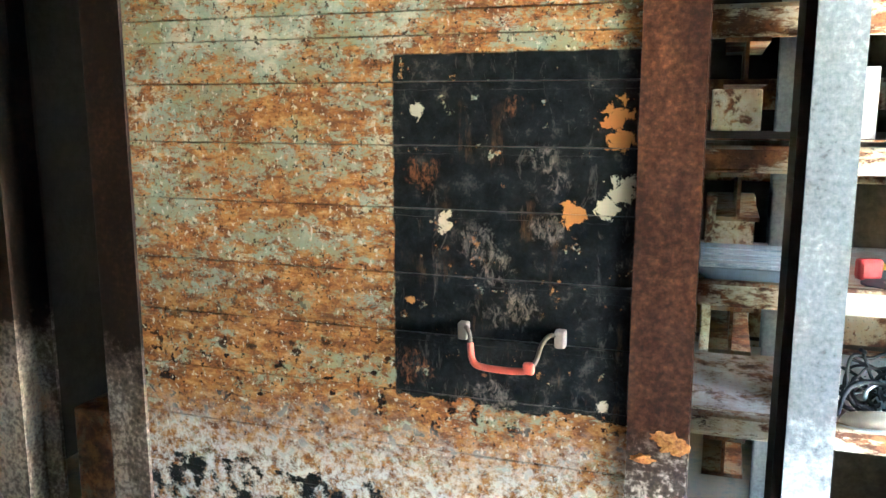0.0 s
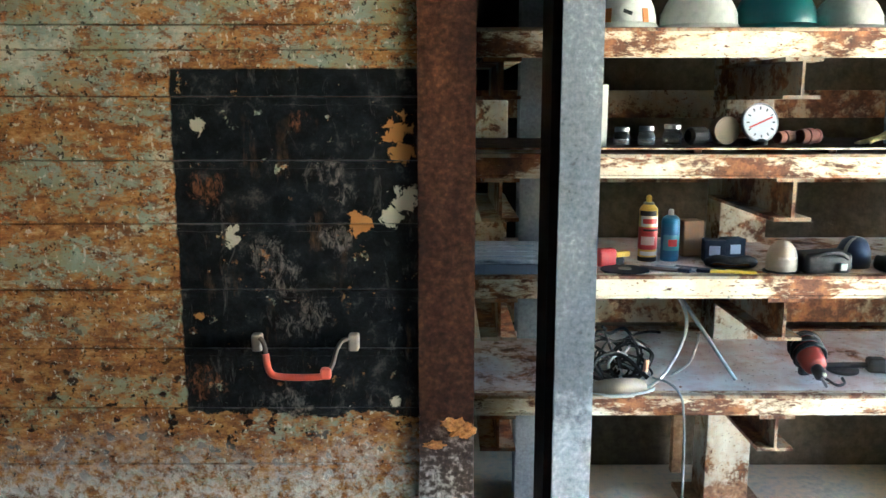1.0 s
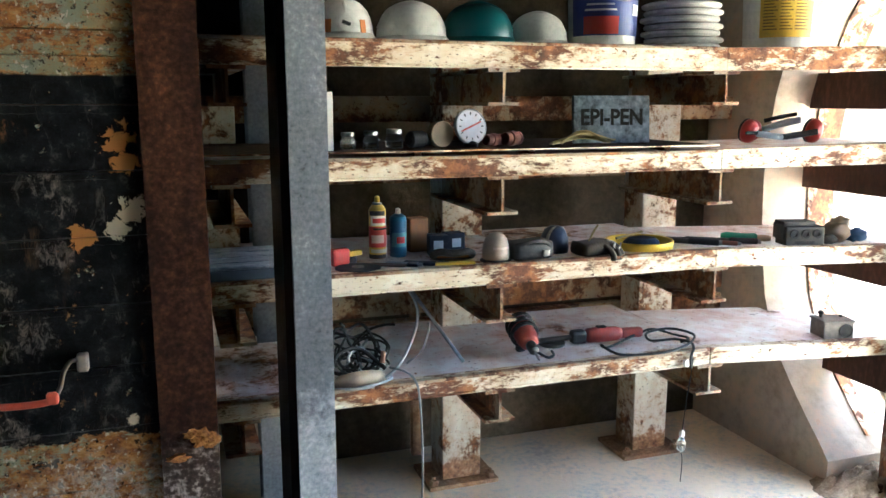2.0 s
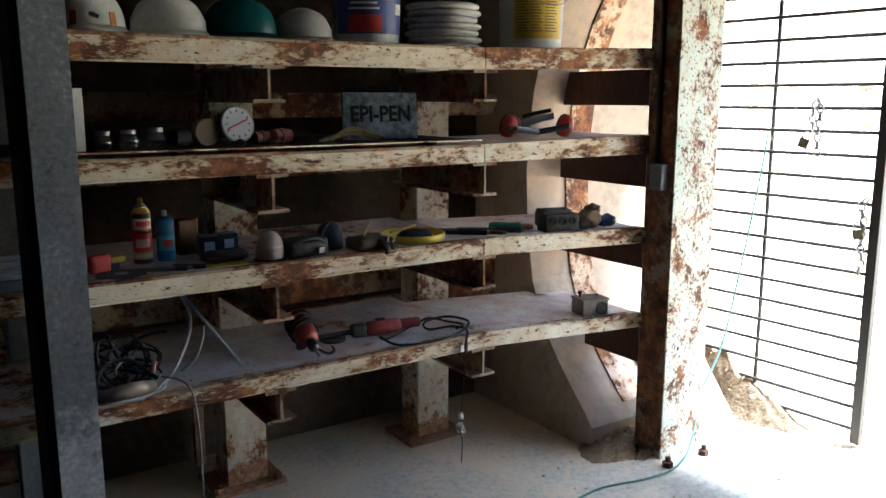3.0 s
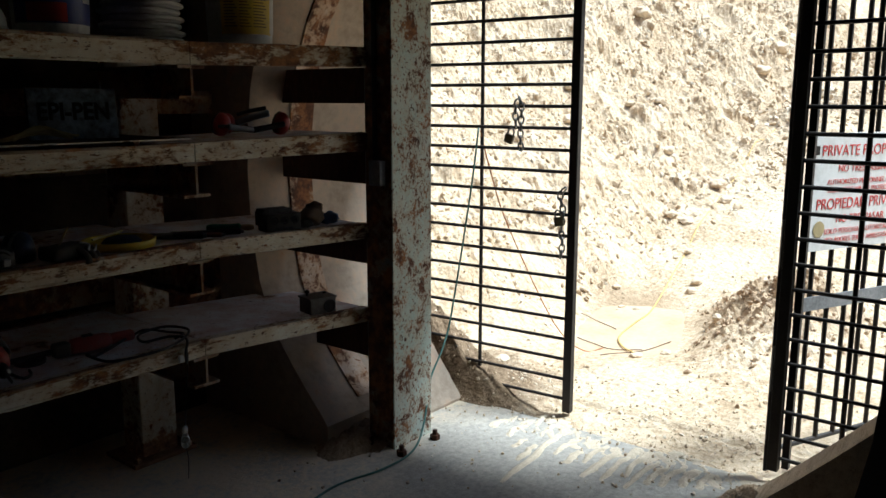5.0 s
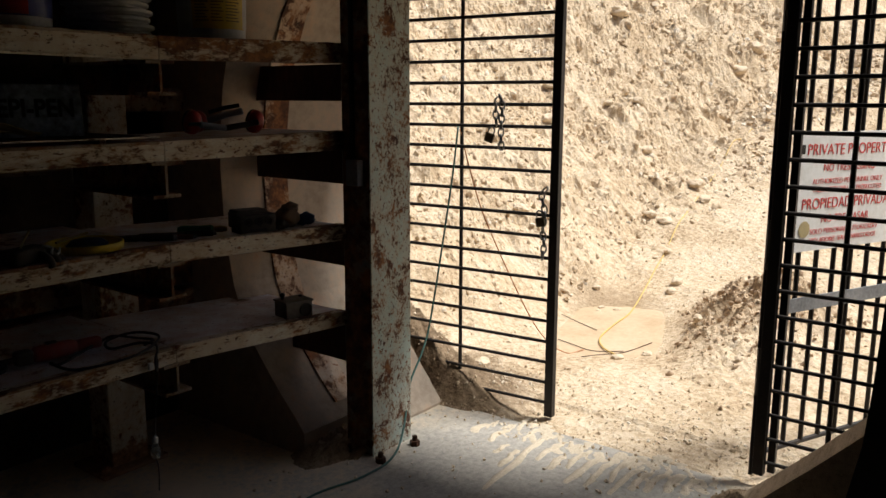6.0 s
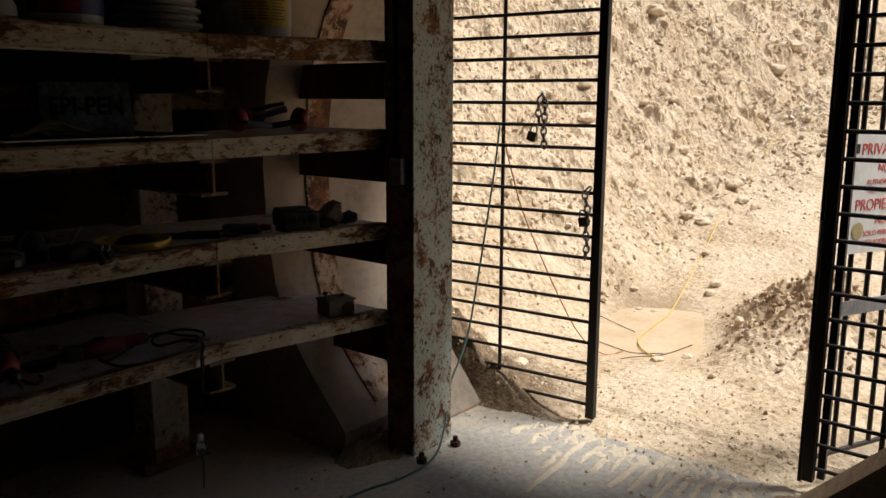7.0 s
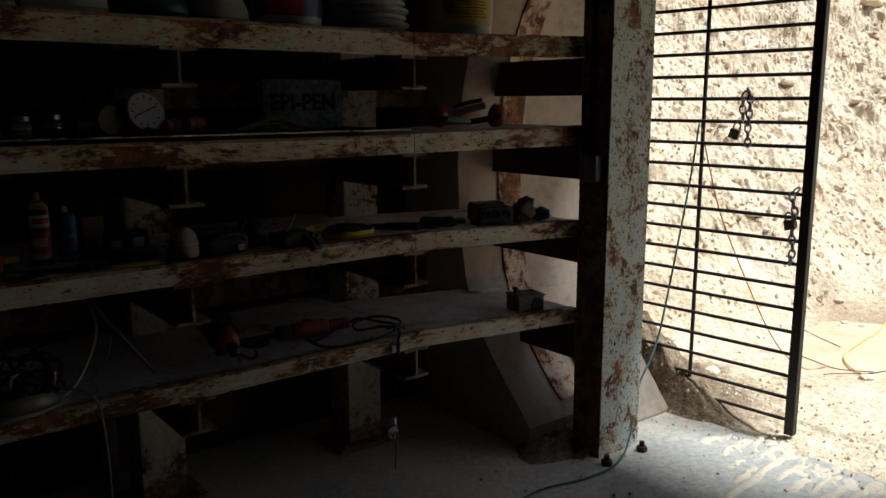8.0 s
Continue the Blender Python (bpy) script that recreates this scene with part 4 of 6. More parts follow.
solo("water", bm, mud, "shallow drying mud puddle at the foot of the slope", "puddle", "structure")


def boulder(x, y, s, seed, label):
    rnd = random.Random(seed)
    bm = bmesh.new()
    bmesh.ops.create_icosphere(bm, subdivisions=3, radius=1)
    for v in bm.verts:
        v.co *= 1 + 0.35 * noise.noise(v.co * 1.3 + Vector((seed, 0, 0))) + 0.12 * noise.noise(v.co * 4 + Vector((0, seed, 0)))
    bmesh.ops.transform(bm, matrix=Matrix.LocRotScale(None, Euler((rnd.uniform(0, 6), rnd.uniform(0, 6), 0)), None), verts=bm.verts)
    bmesh.ops.transform(bm, matrix=Matrix.Diagonal((s, s * 0.75, s * 0.5, 1)), verts=bm.verts)
    bm.normal_update()
    ob = solo("rock", bm, stone, label, "rock")
    ob.location = (x, y, ground_height(x, y) + s * 0.18)


for x, y, s in ((8.49, 3.2, 0.085), (8.56, 3.05, 0.10), (6.37, 2.74, 0.03), (6.48, 2.62, 0.04), (7.32, 2.41, 0.07), (9.79, 3.82, 0.10), (12.04, 5.33, 0.17), (13.99, 3.83, 0.18), (13.25, 3.86, 0.16), (9.9, 4.42, 0.08), (10.49, 4.29, 0.09), (6.61, 3.69, 0.09), (6.47, 2.76, 0.035), (7.1, 2.38, 0.06), (7.16, 2.07, 0.05), (7.85, 2.72, 0.05), (7.72, 2.80, 0.035), (6.62, 3.05, 0.035), (6.75, 2.95, 0.045), (4.42, 2.62, 0.06), (5.22, 2.02, 0.05), (5.45, 1.9, 0.045), (9.6, 3.1, 0.12), (9.3, 2.9, 0.09), (6.62, 1.62, 0.13), (5.95, 1.72, 0.05), (8.7, 4.6, 0.13), (9.2, 4.9, 0.11), (4.2, 2.48, 0.05)):
    boulder(x, y, s, x * 3.1 + y, "pale weathered rock lying on the slope" if s > 0.08 else "small pale rock lying in the dirt")

# sand ridges pressed up on the slab before the gate
sand = mottled("sand", [(0.3, (0.44, 0.37, 0.27)), (0.55, (0.58, 0.495, 0.375)), (0.75, (0.66, 0.575, 0.45))], 6, 60, 0.95, 0, 0.6, 0.01)
rnd = random.Random(12)
verts, faces = [], []


def low_mound(cx, cy, ln, wd, ht, turn):
    k = len(verts)
    c, s = math.cos(turn), math.sin(turn)
    nu, nv = 13, 7
    for i in range(nu):
        for j in range(nv):
            u, v = i / (nu - 1) * 2 - 1, j / (nv - 1) * 2 - 1
            w = 1 + 0.5 * noise.noise(Vector((cx * 7 + u * 3, cy * 7, 1)))
            h = ht * max(0.0, 1 - abs(u) ** 2.5) * max(0.0, 1 - v * v) * (0.75 + 0.6 * noise.noise(Vector((cx + u * ln * 18, cy + v * wd * 30, 3))))
            x, y = u * ln, v * wd * w + 0.02 * noise.noise(Vector((u * 2, cx * 5, 7)))
            verts.append((cx + c * x - s * y, cy + s * x + c * y, max(0.0, h) - 0.002))
    for i in range(nu - 1):
        for j in range(nv - 1):
            faces.append((k + i * nv + j, k + (i + 1) * nv + j, k + (i + 1) * nv + j + 1, k + i * nv + j + 1))


for y, x0, x1 in ((1.89, 3.40, 3.60), (1.79, 3.30, 3.45), (1.70, 3.18, 3.42), (1.65, 2.93, 3.64), (1.575, 3.35, 3.62), (1.49, 3.30, 3.50), (1.42, 3.36, 3.64), (1.345, 3.22, 3.63), (1.27, 3.24, 3.61), (1.205, 3.36, 3.64), (1.14, 3.24, 3.65), (1.08, 3.34, 3.6), (1.02, 3.36, 3.66), (0.95, 3.42, 3.66), (0.88, 3.45, 3.66)):
    low_mound((x0 + x1) / 2, y, (x1 - x0) / 2, rnd.uniform(0.016, 0.026), rnd.uniform(0.014, 0.024), radians(4 + rnd.uniform(-5, 5)))
for k in range(110):
    low_mound(3.66 + rnd.uniform(-0.14, 0.07), 2.0 - 0.02 * k + rnd.uniform(-0.05, 0.05), rnd.uniform(0.03, 0.09), rnd.uniform(0.012, 0.035), rnd.uniform(0.004, 0.010), rnd.uniform(-0.4, 1.0))
for k in range(16):
    low_mound(2.84 + rnd.uniform(-0.15, 0.75), 2.44 + rnd.uniform(-0.03, 0.05), rnd.uniform(0.05, 0.12), rnd.uniform(0.03, 0.07), rnd.uniform(0.01, 0.03), rnd.uniform(0, 3))
me = bpy.data.meshes.new("sand_drift")
me.from_pydata(verts, [], faces)
me.materials.append(sand)
for p in me.polygons:
    p.use_smooth = True
tagged(new("sand_drift", me), "low ridges of blown sand on the concrete slab", "sand", "", "stuff")

def soil_heap(cx, cy, lx, ly, ht, seed, label):
    """A low spread heap of crumbly soil."""
    n = 30
    vs, fs = [], []
    for i in range(n):
        for j in range(n):
            u, v = 2 * i / (n - 1) - 1, 2 * j / (n - 1) - 1
            k = max(0.0, 1 - (u * u + v * v) * (1 + 0.5 * noise.noise(Vector((u * 2, v * 2, seed)))))
            h = ht * k ** 0.8 * (0.8 + 0.5 * noise.fractal(Vector((u * 4, v * 4, seed + 3)), 0.8, 2.0, 4))
            vs.append((cx + u * lx, cy + v * ly, h - 0.004))
    for i in range(n - 1):
        for j in range(n - 1):
            fs.append((i * n + j, (i + 1) * n + j, (i + 1) * n + j + 1, i * n + j + 1))
    me = bpy.data.meshes.new("soil_heap")
    me.from_pydata(vs, [], fs)
    me.materials.append(soil_brown)
    tagged(new("soil_heap", me), label, "soil heap", "", "stuff")


soil_brown = mottled("soil_brown", [(0.34, (0.15, 0.105, 0.065)), (0.5, (0.28, 0.205, 0.135)), (0.66, (0.42, 0.325, 0.22))], 12, 70, 0.95, 0, 0.9, 0.01, gloss=0.1)
soil_heap(2.96, 2.46, 0.36, 0.19, 0.10, 2.0, "brown soil heaped at the foot of the curved lining")
soil_heap(3.45, 0.66, 0.22, 0.12, 0.05, 6.0, "brown soil drifted against the timber and the gate")

# crumbs of soil on the slab and drift
base = [Vector(v) for v in ((1, 0, 0), (-1, 0, 0), (0, 1, 0), (0, -1, 0), (0, 0, 1), (0, 0, -1))]
tri = ((0, 2, 4), (2, 1, 4), (1, 3, 4), (3, 0, 4), (2, 0, 5), (1, 2, 5), (3, 1, 5), (0, 3, 5))
verts, faces = [], []
for k in range(1500):
    if k < 180:
        x, y = rnd.uniform(2.3, 3.75), rnd.uniform(0.4, 2.5)
        z = 0.0
    else:
        x, y = rnd.gauss(3.95, 0.35), rnd.uniform(0.5, 2.95)
        z = ground_height(x, y) if x > 3.72 else max(0.0, ground_height(x, y))
    s = 0.0035 * (4.5 ** (rnd.random() ** 2))
    m = Matrix.LocRotScale((x, y, z + s * 0.3), Euler((rnd.uniform(0, 6), rnd.uniform(0, 6), 0)), (s, s * rnd.uniform(0.5, 1), s * rnd.uniform(0.5, 0.9)))
    i = len(verts)
    verts += [m @ v for v in base]
    faces += [tuple(i + q for q in f) for f in tri]
me = bpy.data.meshes.new("soil_crumbs")
me.from_pydata(verts, [], faces)
me.materials.append(stone)
tagged(new("soil_crumbs", me), "scattered crumbs of soil on the slab", "soil", "", "stuff")

# timber lying inside the gate, and a black panel added for an unknown dark thing beyond it
timber_wood = mottled("timber_wood", [(0.34, (0.26, 0.19, 0.12)), (0.5, (0.55, 0.44, 0.31)), (0.66, (0.70, 0.59, 0.44))], 3, 22, 0.85, 0, 0.5, 0.008, stretched=(2, 9, 9))
timber = thing("timber", (3.4, 0.3, 0), "weathered grey-brown timber baulk lying by the gate", "timber")
bm = bmesh.new()
pts = [(3.55, 0.655, 0.0), (3.57, 0.52, 0.125), (3.58, 0.41, 0.235), (3.58, 0.29, 0.36), (3.59, 0.17, 0.49), (3.60, 0.05, 0.64), (3.60, -0.1, 0.84)]
rings = []
for (x, y, z) in smooth_line(pts, 6):
    rings.append([bm.verts.new((x + dx, y + dy, max(0.0, z + dz))) for dx, dy, dz in ((-0.15, 0.0, -0.005), (0.05, 0.018, 0.008), (0.05, -0.10, -0.13), (-0.15, -0.11, -0.14))])
for a, b in zip(rings, rings[1:]):
    for k in range(4):
        bm.faces.new((a[k], a[(k + 1) % 4], b[(k + 1) % 4], b[k]))
bm.faces.new(rings[0][::-1])
bm.faces.new(rings[-1])
part("baulk", bm, timber_wood, timber)
board = thing("dark_shape", (3.2, 0.0, 0), "black upright panel near the entrance, in place of an unknown dark thing", "board")
bm = bmesh.new()
outline = [(0.235, 0.0), (0.19, 0.29), (0.15, 0.52), (0.135, 0.75), (0.122, 1.13), (0.118, 1.4), (-0.25, 1.4), (-0.25, 0.0)]
prism(bm, outline, 3.19, 3.215)
part("panel", bm, black_iron, board)

# handle on the bulkhead
dark_link = plain("dark_link", (0.09, 0.065, 0.055), 0.7, 0.2, 0.9)
flaked = plain("flaked", (0.25, 0.21, 0.19), 0.7, 0.2, 0.9)
red_paint = plain("red_paint", (0.55, 0.09, 0.05), 0.5, 0, 0.35)
grip = thing("pull_handle", (-0.49, 2.05, 1.0), "bent rod handle with chipped red paint on the bulkhead", "handle")
for x in (-0.633, -0.357):
    part("bracket", boxed(x - 0.015, x + 0.015, 2.045, 2.079, 1.035, 1.085, bevel=0.006), flaked, grip, "flaked pale bracket")
part("bar", tube(bmesh.new(), [(-0.603, 2.028, 1.035), (-0.598, 2.02, 1.005), (-0.588, 2.012, 0.985), (-0.565, 2.009, 0.975), (-0.50, 2.008, 0.972), (-0.445, 2.009, 0.975), (-0.424, 2.012, 0.988)], 0.0095, 8, 4), red_paint, grip, smooth=True)
part("link_rod", tube(bmesh.new(), [(-0.603, 2.027, 1.033), (-0.607, 2.035, 1.055), (-0.618, 2.045, 1.072), (-0.630, 2.055, 1.072)], 0.0065, 8, 4), dark_link, grip, smooth=True)
part("link_rod", tube(bmesh.new(), [(-0.424, 2.012, 0.988), (-0.412, 2.02, 1.01), (-0.403, 2.03, 1.045), (-0.385, 2.045, 1.07), (-0.36, 2.055, 1.068)], 0.0065, 8, 4), dark_link, grip, smooth=True)
part("collar", boxed(-0.447, -0.417, 1.997, 2.022, 0.968, 1.0, bevel=0.006), red_paint, grip)
lump = thing("rust_scab", (-0.06, 2.055, 0.79), "flaky orange rust scab on the post", "rust scab")
scab = mottled("orange_scab", [(0.36, (0.10, 0.04, 0.015)), (0.5, (0.36, 0.15, 0.035)), (0.64, (0.52, 0.27, 0.08))], 18, 90, 0.9, 0, 0.8, 0.006)
for x, z, sx, sz, seed in ((-0.05, 0.802, 0.036, 0.022, 1.0), (-0.082, 0.815, 0.022, 0.014, 4.0), (-0.035, 0.786, 0.024, 0.016, 8.0), (-0.125, 0.748, 0.026, 0.012, 12.0)):
    bm = bmesh.new()
    bmesh.ops.create_icosphere(bm, subdivisions=3, radius=1)
    for v in bm.verts:
        v.co *= 1 + 0.7 * noise.fractal(v.co * 1.9 + Vector((seed, 0, 0)), 0.8, 2.0, 4)
        v.co = Vector((x + v.co.x * sx, 2.060 + min(v.co.y, 0.2) * 0.010, z + v.co.z * sz))
    bm.normal_update()
    part("flake", bm, scab, lump)
box_rust = rusted_paint("box_rust", (0.10, 0.075, 0.05), (0.07, 0.045, 0.03), 0.6, 9, 40)
cab = thing("steel_box", (-2.1, 2.3, 0), "low rusted steel box with a round mark between the posts", "steel box")
part("body", boxed(-2.27, -1.92, 2.28, 2.5, 0.0, 0.55, bevel=0.01), box_rust, cab)
part("round_cap", lathe(bmesh.new(), [(0.05, 0), (0.05, 0.012), (0.03, 0.02)], 20, m=pose(-2.03, 2.28, 0.45, 90, 0, 0)), brown_steel, cab)

# ---------------------------------------------------------------- top shelf
white_shell = plain("white_shell", (0.74, 0.73, 0.69), 0.4, 0, 0.3)
teal_shell = plain("teal_shell", (0.008, 0.095, 0.105), 0.4, 0, 0.1)
black_plastic = plain("black_plastic", (0.02, 0.02, 0.022), 0.5)
orange_mark = plain("orange_mark", (0.60, 0.22, 0.05), 0.6)
TOP, UPPER, LOWER, BOTTOM = 1.9585, 1.592, 1.1715, 0.7615


def hard_hat(loc, shell, label, turn, size=1.0, marks=False):
    h = thing("hard_hat", loc, label, "hard hat", "hard hats on the top shelf", turn=turn, local=True)
    prof = [(0.108, 0.018), (0.112, 0.03), (0.110, 0.055), (0.103, 0.085), (0.090, 0.112), (0.068, 0.135), (0.040, 0.149), (0.012, 0.153), (0.002, 0.153)]
    part("shell", lathe(bmesh.new(), [(r * size, z * size) for r, z in prof], 32, squash=1.2), shell, h, smooth=True)
    part("brim", lathe(bmesh.new(), [(0.100 * size, 0.004), (0.124 * size, 0.0), (0.126 * size, 0.006), (0.113 * size, 0.03 * size)], 32, squash=1.2), shell, h, smooth=True)
    bm = bmesh.new()
    n = 9
    vs = [[bm.verts.new((size * (0.115 + e) * math.cos(a), size * 1.2 * (0.115 + e * 1.35) * math.sin(a), zz)) for a in [radians(-90 + (k - 4) * 15) for k in range(n)]] for e, zz in ((0.0, 0.012), (0.03, 0.003), (0.031, -0.001), (0.0, 0.002))]
    for a, b in zip(vs, vs[1:]):
        for k in range(n - 1):
            bm.faces.new((a[k], a[k + 1], b[k + 1], b[k]))
    part("peak", bm, shell, h, smooth=True)
    part("ridge", tube(bmesh.new(), [(0, -0.125 * size, 0.06 * size), (0, -0.085 * size, 0.125 * size), (0, 0, 0.155 * size), (0, 0.085 * size, 0.125 * size), (0, 0.125 * size, 0.06 * size)], 0.010 * size, 8), shell, h, smooth=True)
    part("headband", lathe(bmesh.new(), [(0.092 * size, 0.002), (0.095 * size, 0.002), (0.095 * size, 0.03), (0.092 * size, 0.03)], 24, squash=1.2), black_plastic, h)
    if marks:
        for a in (-122, -58):
            part("sticker", boxed(-0.011, 0.011, -0.0015, 0.0015, -0.022, 0.022, bevel=0.0005, m=pose(0.1115 * math.cos(radians(a)), 0.134 * math.sin(radians(a)), 0.05, -8, 0, a + 90)), orange_mark, h, "orange sticker")
        part("emblem", lathe(bmesh.new(), [(0.027, 0), (0.027, 0.002)], 18, m=pose(0, -0.1325, 0.058, 80, 0, 0)), white_shell, h)
        part("emblem_bar", boxed(-0.015, 0.015, -0.0015, 0.0, -0.006, 0.006, m=pose(0, -0.135, 0.058, -10, 20, 0)), black_plastic, h)
    return h


hard_hat((0.495, 2.63, TOP), white_shell, "white hard hat with orange stickers on the top shelf", -4, 1.0, True)
hard_hat((0.755, 2.64, TOP), white_shell, "plain scuffed white hard hat on the top shelf", 78, 0.95)
hard_hat((1.01, 2.64, TOP), teal_shell, "dark teal hard hat on the top shelf", 74, 1.0)
hard_hat((1.255, 2.64, TOP), white_shell, "small plain white hard hat on the top shelf", 70, 0.83)

blue_label, red_label, yellow_label = plain("blue_label", (0.03, 0.05, 0.22), 0.45), plain("red_label", (0.42, 0.04, 0.03), 0.45), plain("yellow_label", (0.72, 0.50, 0.04), 0.45)
print_brown = plain("print_brown", (0.22, 0.14, 0.02), 0.6)
ink = plain("ink", (0.01, 0.01, 0.01), 0.8, 0, 0.02)


def wrap(r, a0, a1, z0, z1, n=16, taper=0.0):
    """A label bent round an upright tub."""
    bm = bmesh.new()
    cols = []
    for k in range(n + 1):
        a = radians(a0 + (a1 - a0) * k / n)
        cols.append([bm.verts.new(((r + e + taper * z) * math.cos(a), (r + e + taper * z) * math.sin(a), z)) for e, z in ((0, z0), (0.0015, z0), (0.0015, z1), (0, z1))])
    for a, b in zip(cols, cols[1:]):
        for k in range(4):
            bm.faces.new((a[k], b[k], b[(k + 1) % 4], a[(k + 1) % 4]))
    bm.faces.new(cols[0][::-1])
    bm.faces.new(cols[-1])
    return bm


def tub(name, loc, label, r0, r1, h, shell, turn=0):
    t = thing(name, loc, label, "bucket", "", "", turn, True)
    part("body", lathe(bmesh.new(), [(r0 * 0.96, 0), (r0, 0.006), (r1, h - 0.03), (r1 + 0.006, h - 0.03), (r1 + 0.006, h - 0.02), (r1 + 0.001, h - 0.019), (r1, h)], 40), shell, t, smooth=False)
    part("lid", lathe(bmesh.new(), [(r1 + 0.004, h), (r1 + 0.006, h + 0.012), (r1 - 0.01, h + 0.016)], 40), shell, t)
    part("bail", tube(bmesh.new(), [((r1 + 0.01) * math.cos(a), (r1 + 0.01) * math.sin(a), h - 0.03 - 0.10 * math.sin(q)) for a, q in [(radians(-180 + 18 * k), math.pi * k / 10) for k in range(11)]], 0.002, 5, 2), steel_grey, t)
    return t


t = tub("paint_bucket", (1.535, 2.65, TOP), "white paint bucket with blue and red label", 0.128, 0.136, 0.30, white_shell)
part("label_band", wrap(0.1286, -175, -5, 0.045, 0.29, 30, 0.03), blue_label, t, "dark blue label")
part("label_panel", wrap(0.1305, -150, -92, 0.05, 0.115, 16, 0.03), red_label, t, "red label panel")
for z, a0, a1 in ((0.135, -148, -96), (0.155, -145, -100), (0.175, -140, -105)):
    part("print_bar", wrap(0.1305, a0, a1, z, z + 0.007, 12, 0.03), white_shell, t)
part("print_ring", wrap(0.1305, -62, -40, 0.12, 0.16, 8, 0.03), white_shell, t)
for k, (dx, dz) in enumerate(((0.0, 0.0), (0.012, 0.027), (-0.006, 0.054), (0.008, 0.081), (-0.01, 0.108), (0.006, 0.135), (-0.004, 0.162))):
    lid = thing("bucket_lid", (1.905 + dx, 2.66, TOP + dz), "dirty white plastic bucket lid in a stack", "bucket lid", "stack of bucket lids", turn=k * 20, local=True)
    part("disc", lathe(bmesh.new(), [(0.140, 0.0), (0.142, 0.004), (0.154, 0.007), (0.157, 0.010), (0.157, 0.018), (0.153, 0.021), (0.142, 0.023), (0.138, 0.026), (0.120, 0.026)], 44), plain("lid_white", (0.55, 0.54, 0.50), 0.5, 0, 0.4) if k == 0 else bpy.data.materials["lid_white"], lid)
t = tub("plaster_bucket", (2.385, 2.66, TOP + 0.003), "white bucket with a large yellow label", 0.138, 0.148, 0.33, white_shell)
part("label_panel", wrap(0.139, -160, -62, 0.055, 0.30, 24, 0.03), yellow_label, t, "yellow printed label")
for col0, wide in ((-154, 22), (-128, 20), (-104, 26)):
    for k in range(11):
        part("print_bar", wrap(0.1408, col0, col0 + wide - 3 * (k % 3), 0.085 + 0.0125 * k, 0.0895 + 0.0125 * k, 8, 0.03), print_brown, t)
part("print_bar", wrap(0.1408, -150, -82, 0.236, 0.252, 14, 0.03), print_brown, t)
part("label_side", wrap(0.139, -66, -40, 0.06, 0.28, 10, 0.03), plain("pale_label", (0.62, 0.60, 0.56), 0.5), t)

# ---------------------------------------------------------------- upper shelf
t = thing("white_card", (0.40, 2.5, UPPER), "white card standing on the upper shelf against the post", "card")
part("card", boxed(0.352, 0.432, 2.492, 2.498, UPPER, 1.79, bevel=0.001), white_shell, t)
glass, gnt, gb = material("jar_glass", 0.08)
gb.inputs["Transmission Weight"].default_value = 0.85
gb.inputs["Base Color"].default_value = (0.8, 0.85, 0.85, 1)
for x, y, s in ((0.50, 2.58, 1.0), (0.585, 2.59, 1.05), (0.675, 2.60, 1.15)):
    j = thing("glass_jar", (x, y, UPPER), "small dusty glass jar on the upper shelf", "jar", "glass jars", local=True)
    part("jar", lathe(bmesh.new(), [(0.024 * s, 0), (0.028 * s, 0.004), (0.028 * s, 0.032 * s), (0.022 * s, 0.042 * s), (0.022 * s, 0.046 * s)], 20), glass, j, smooth=True)
    part("lid", lathe(bmesh.new(), [(0.024 * s, 0.046 * s), (0.024 * s, 0.058 * s), (0.020 * s, 0.060 * s)], 20), steel_grey, j)
t = thing("hose_fitting", (0.765, 2.60, UPPER), "dark rubber hose fitting on the upper shelf", "fitting", local=True)
part("body", lathe(bmesh.new(), [(0.02, -0.045), (0.03, -0.035), (0.03, 0.02), (0.022, 0.03), (0.022, 0.05)], 16, m=pose(0, 0, 0.03, 0, 90, 20)), black_plastic, t)
t = thing("tape_roll", (0.85, 2.60, UPPER), "tan roll of tape standing on edge", "tape roll", turn=12, local=True)
part("roll", lathe(bmesh.new(), [(0.020, -0.02), (0.046, -0.02), (0.048, -0.016), (0.048, 0.016), (0.046, 0.02), (0.020, 0.02)], 28, m=pose(0, 0, 0.0485, 90, 0, 0)), plain("tan_tape", (0.24, 0.185, 0.12), 0.7), t)
t = thing("dial_gauge", (0.962, 2.58, UPPER), "round white dial gauge with a red needle", "gauge", turn=10, local=True)
g_c = pose(0, 0, 0.075, 80, 0, 0)
part("case", lathe(bmesh.new(), [(0.058, -0.02), (0.064, -0.012), (0.066, 0.004), (0.062, 0.006), (0.060, 0.003)], 36, m=g_c), plain("case_pale", (0.36, 0.38, 0.44), 0.5, 0.2), t)
dial = part("dial", lathe(bmesh.new(), [(0.060, 0.0035), (0.060, 0.005)], 36, m=g_c), plain("dial_white", (0.56, 0.58, 0.68), 0.45, 0, 0.2), t)
for k in range(12):
    a = radians(k * 30)
    part("dial_mark", boxed(-0.0018, 0.0018, -0.005, 0.005, 0.0, 0.0012, m=g_c @ pose(0.047 * math.sin(a), 0.047 * math.cos(a), 0.0052, 0, 0, -math.degrees(a))), ink, dial)
part("needle", boxed(-0.048, 0.045, -0.0028, 0.0028, 0.0, 0.0012, m=g_c @ pose(0, 0, 0.0066, 0, 0, 22)), red_label, dial)
part("socket", lathe(bmesh.new(), [(0.028, 0.0), (0.03, 0.012), (0.016, 0.022)], 18), black_plastic, t)
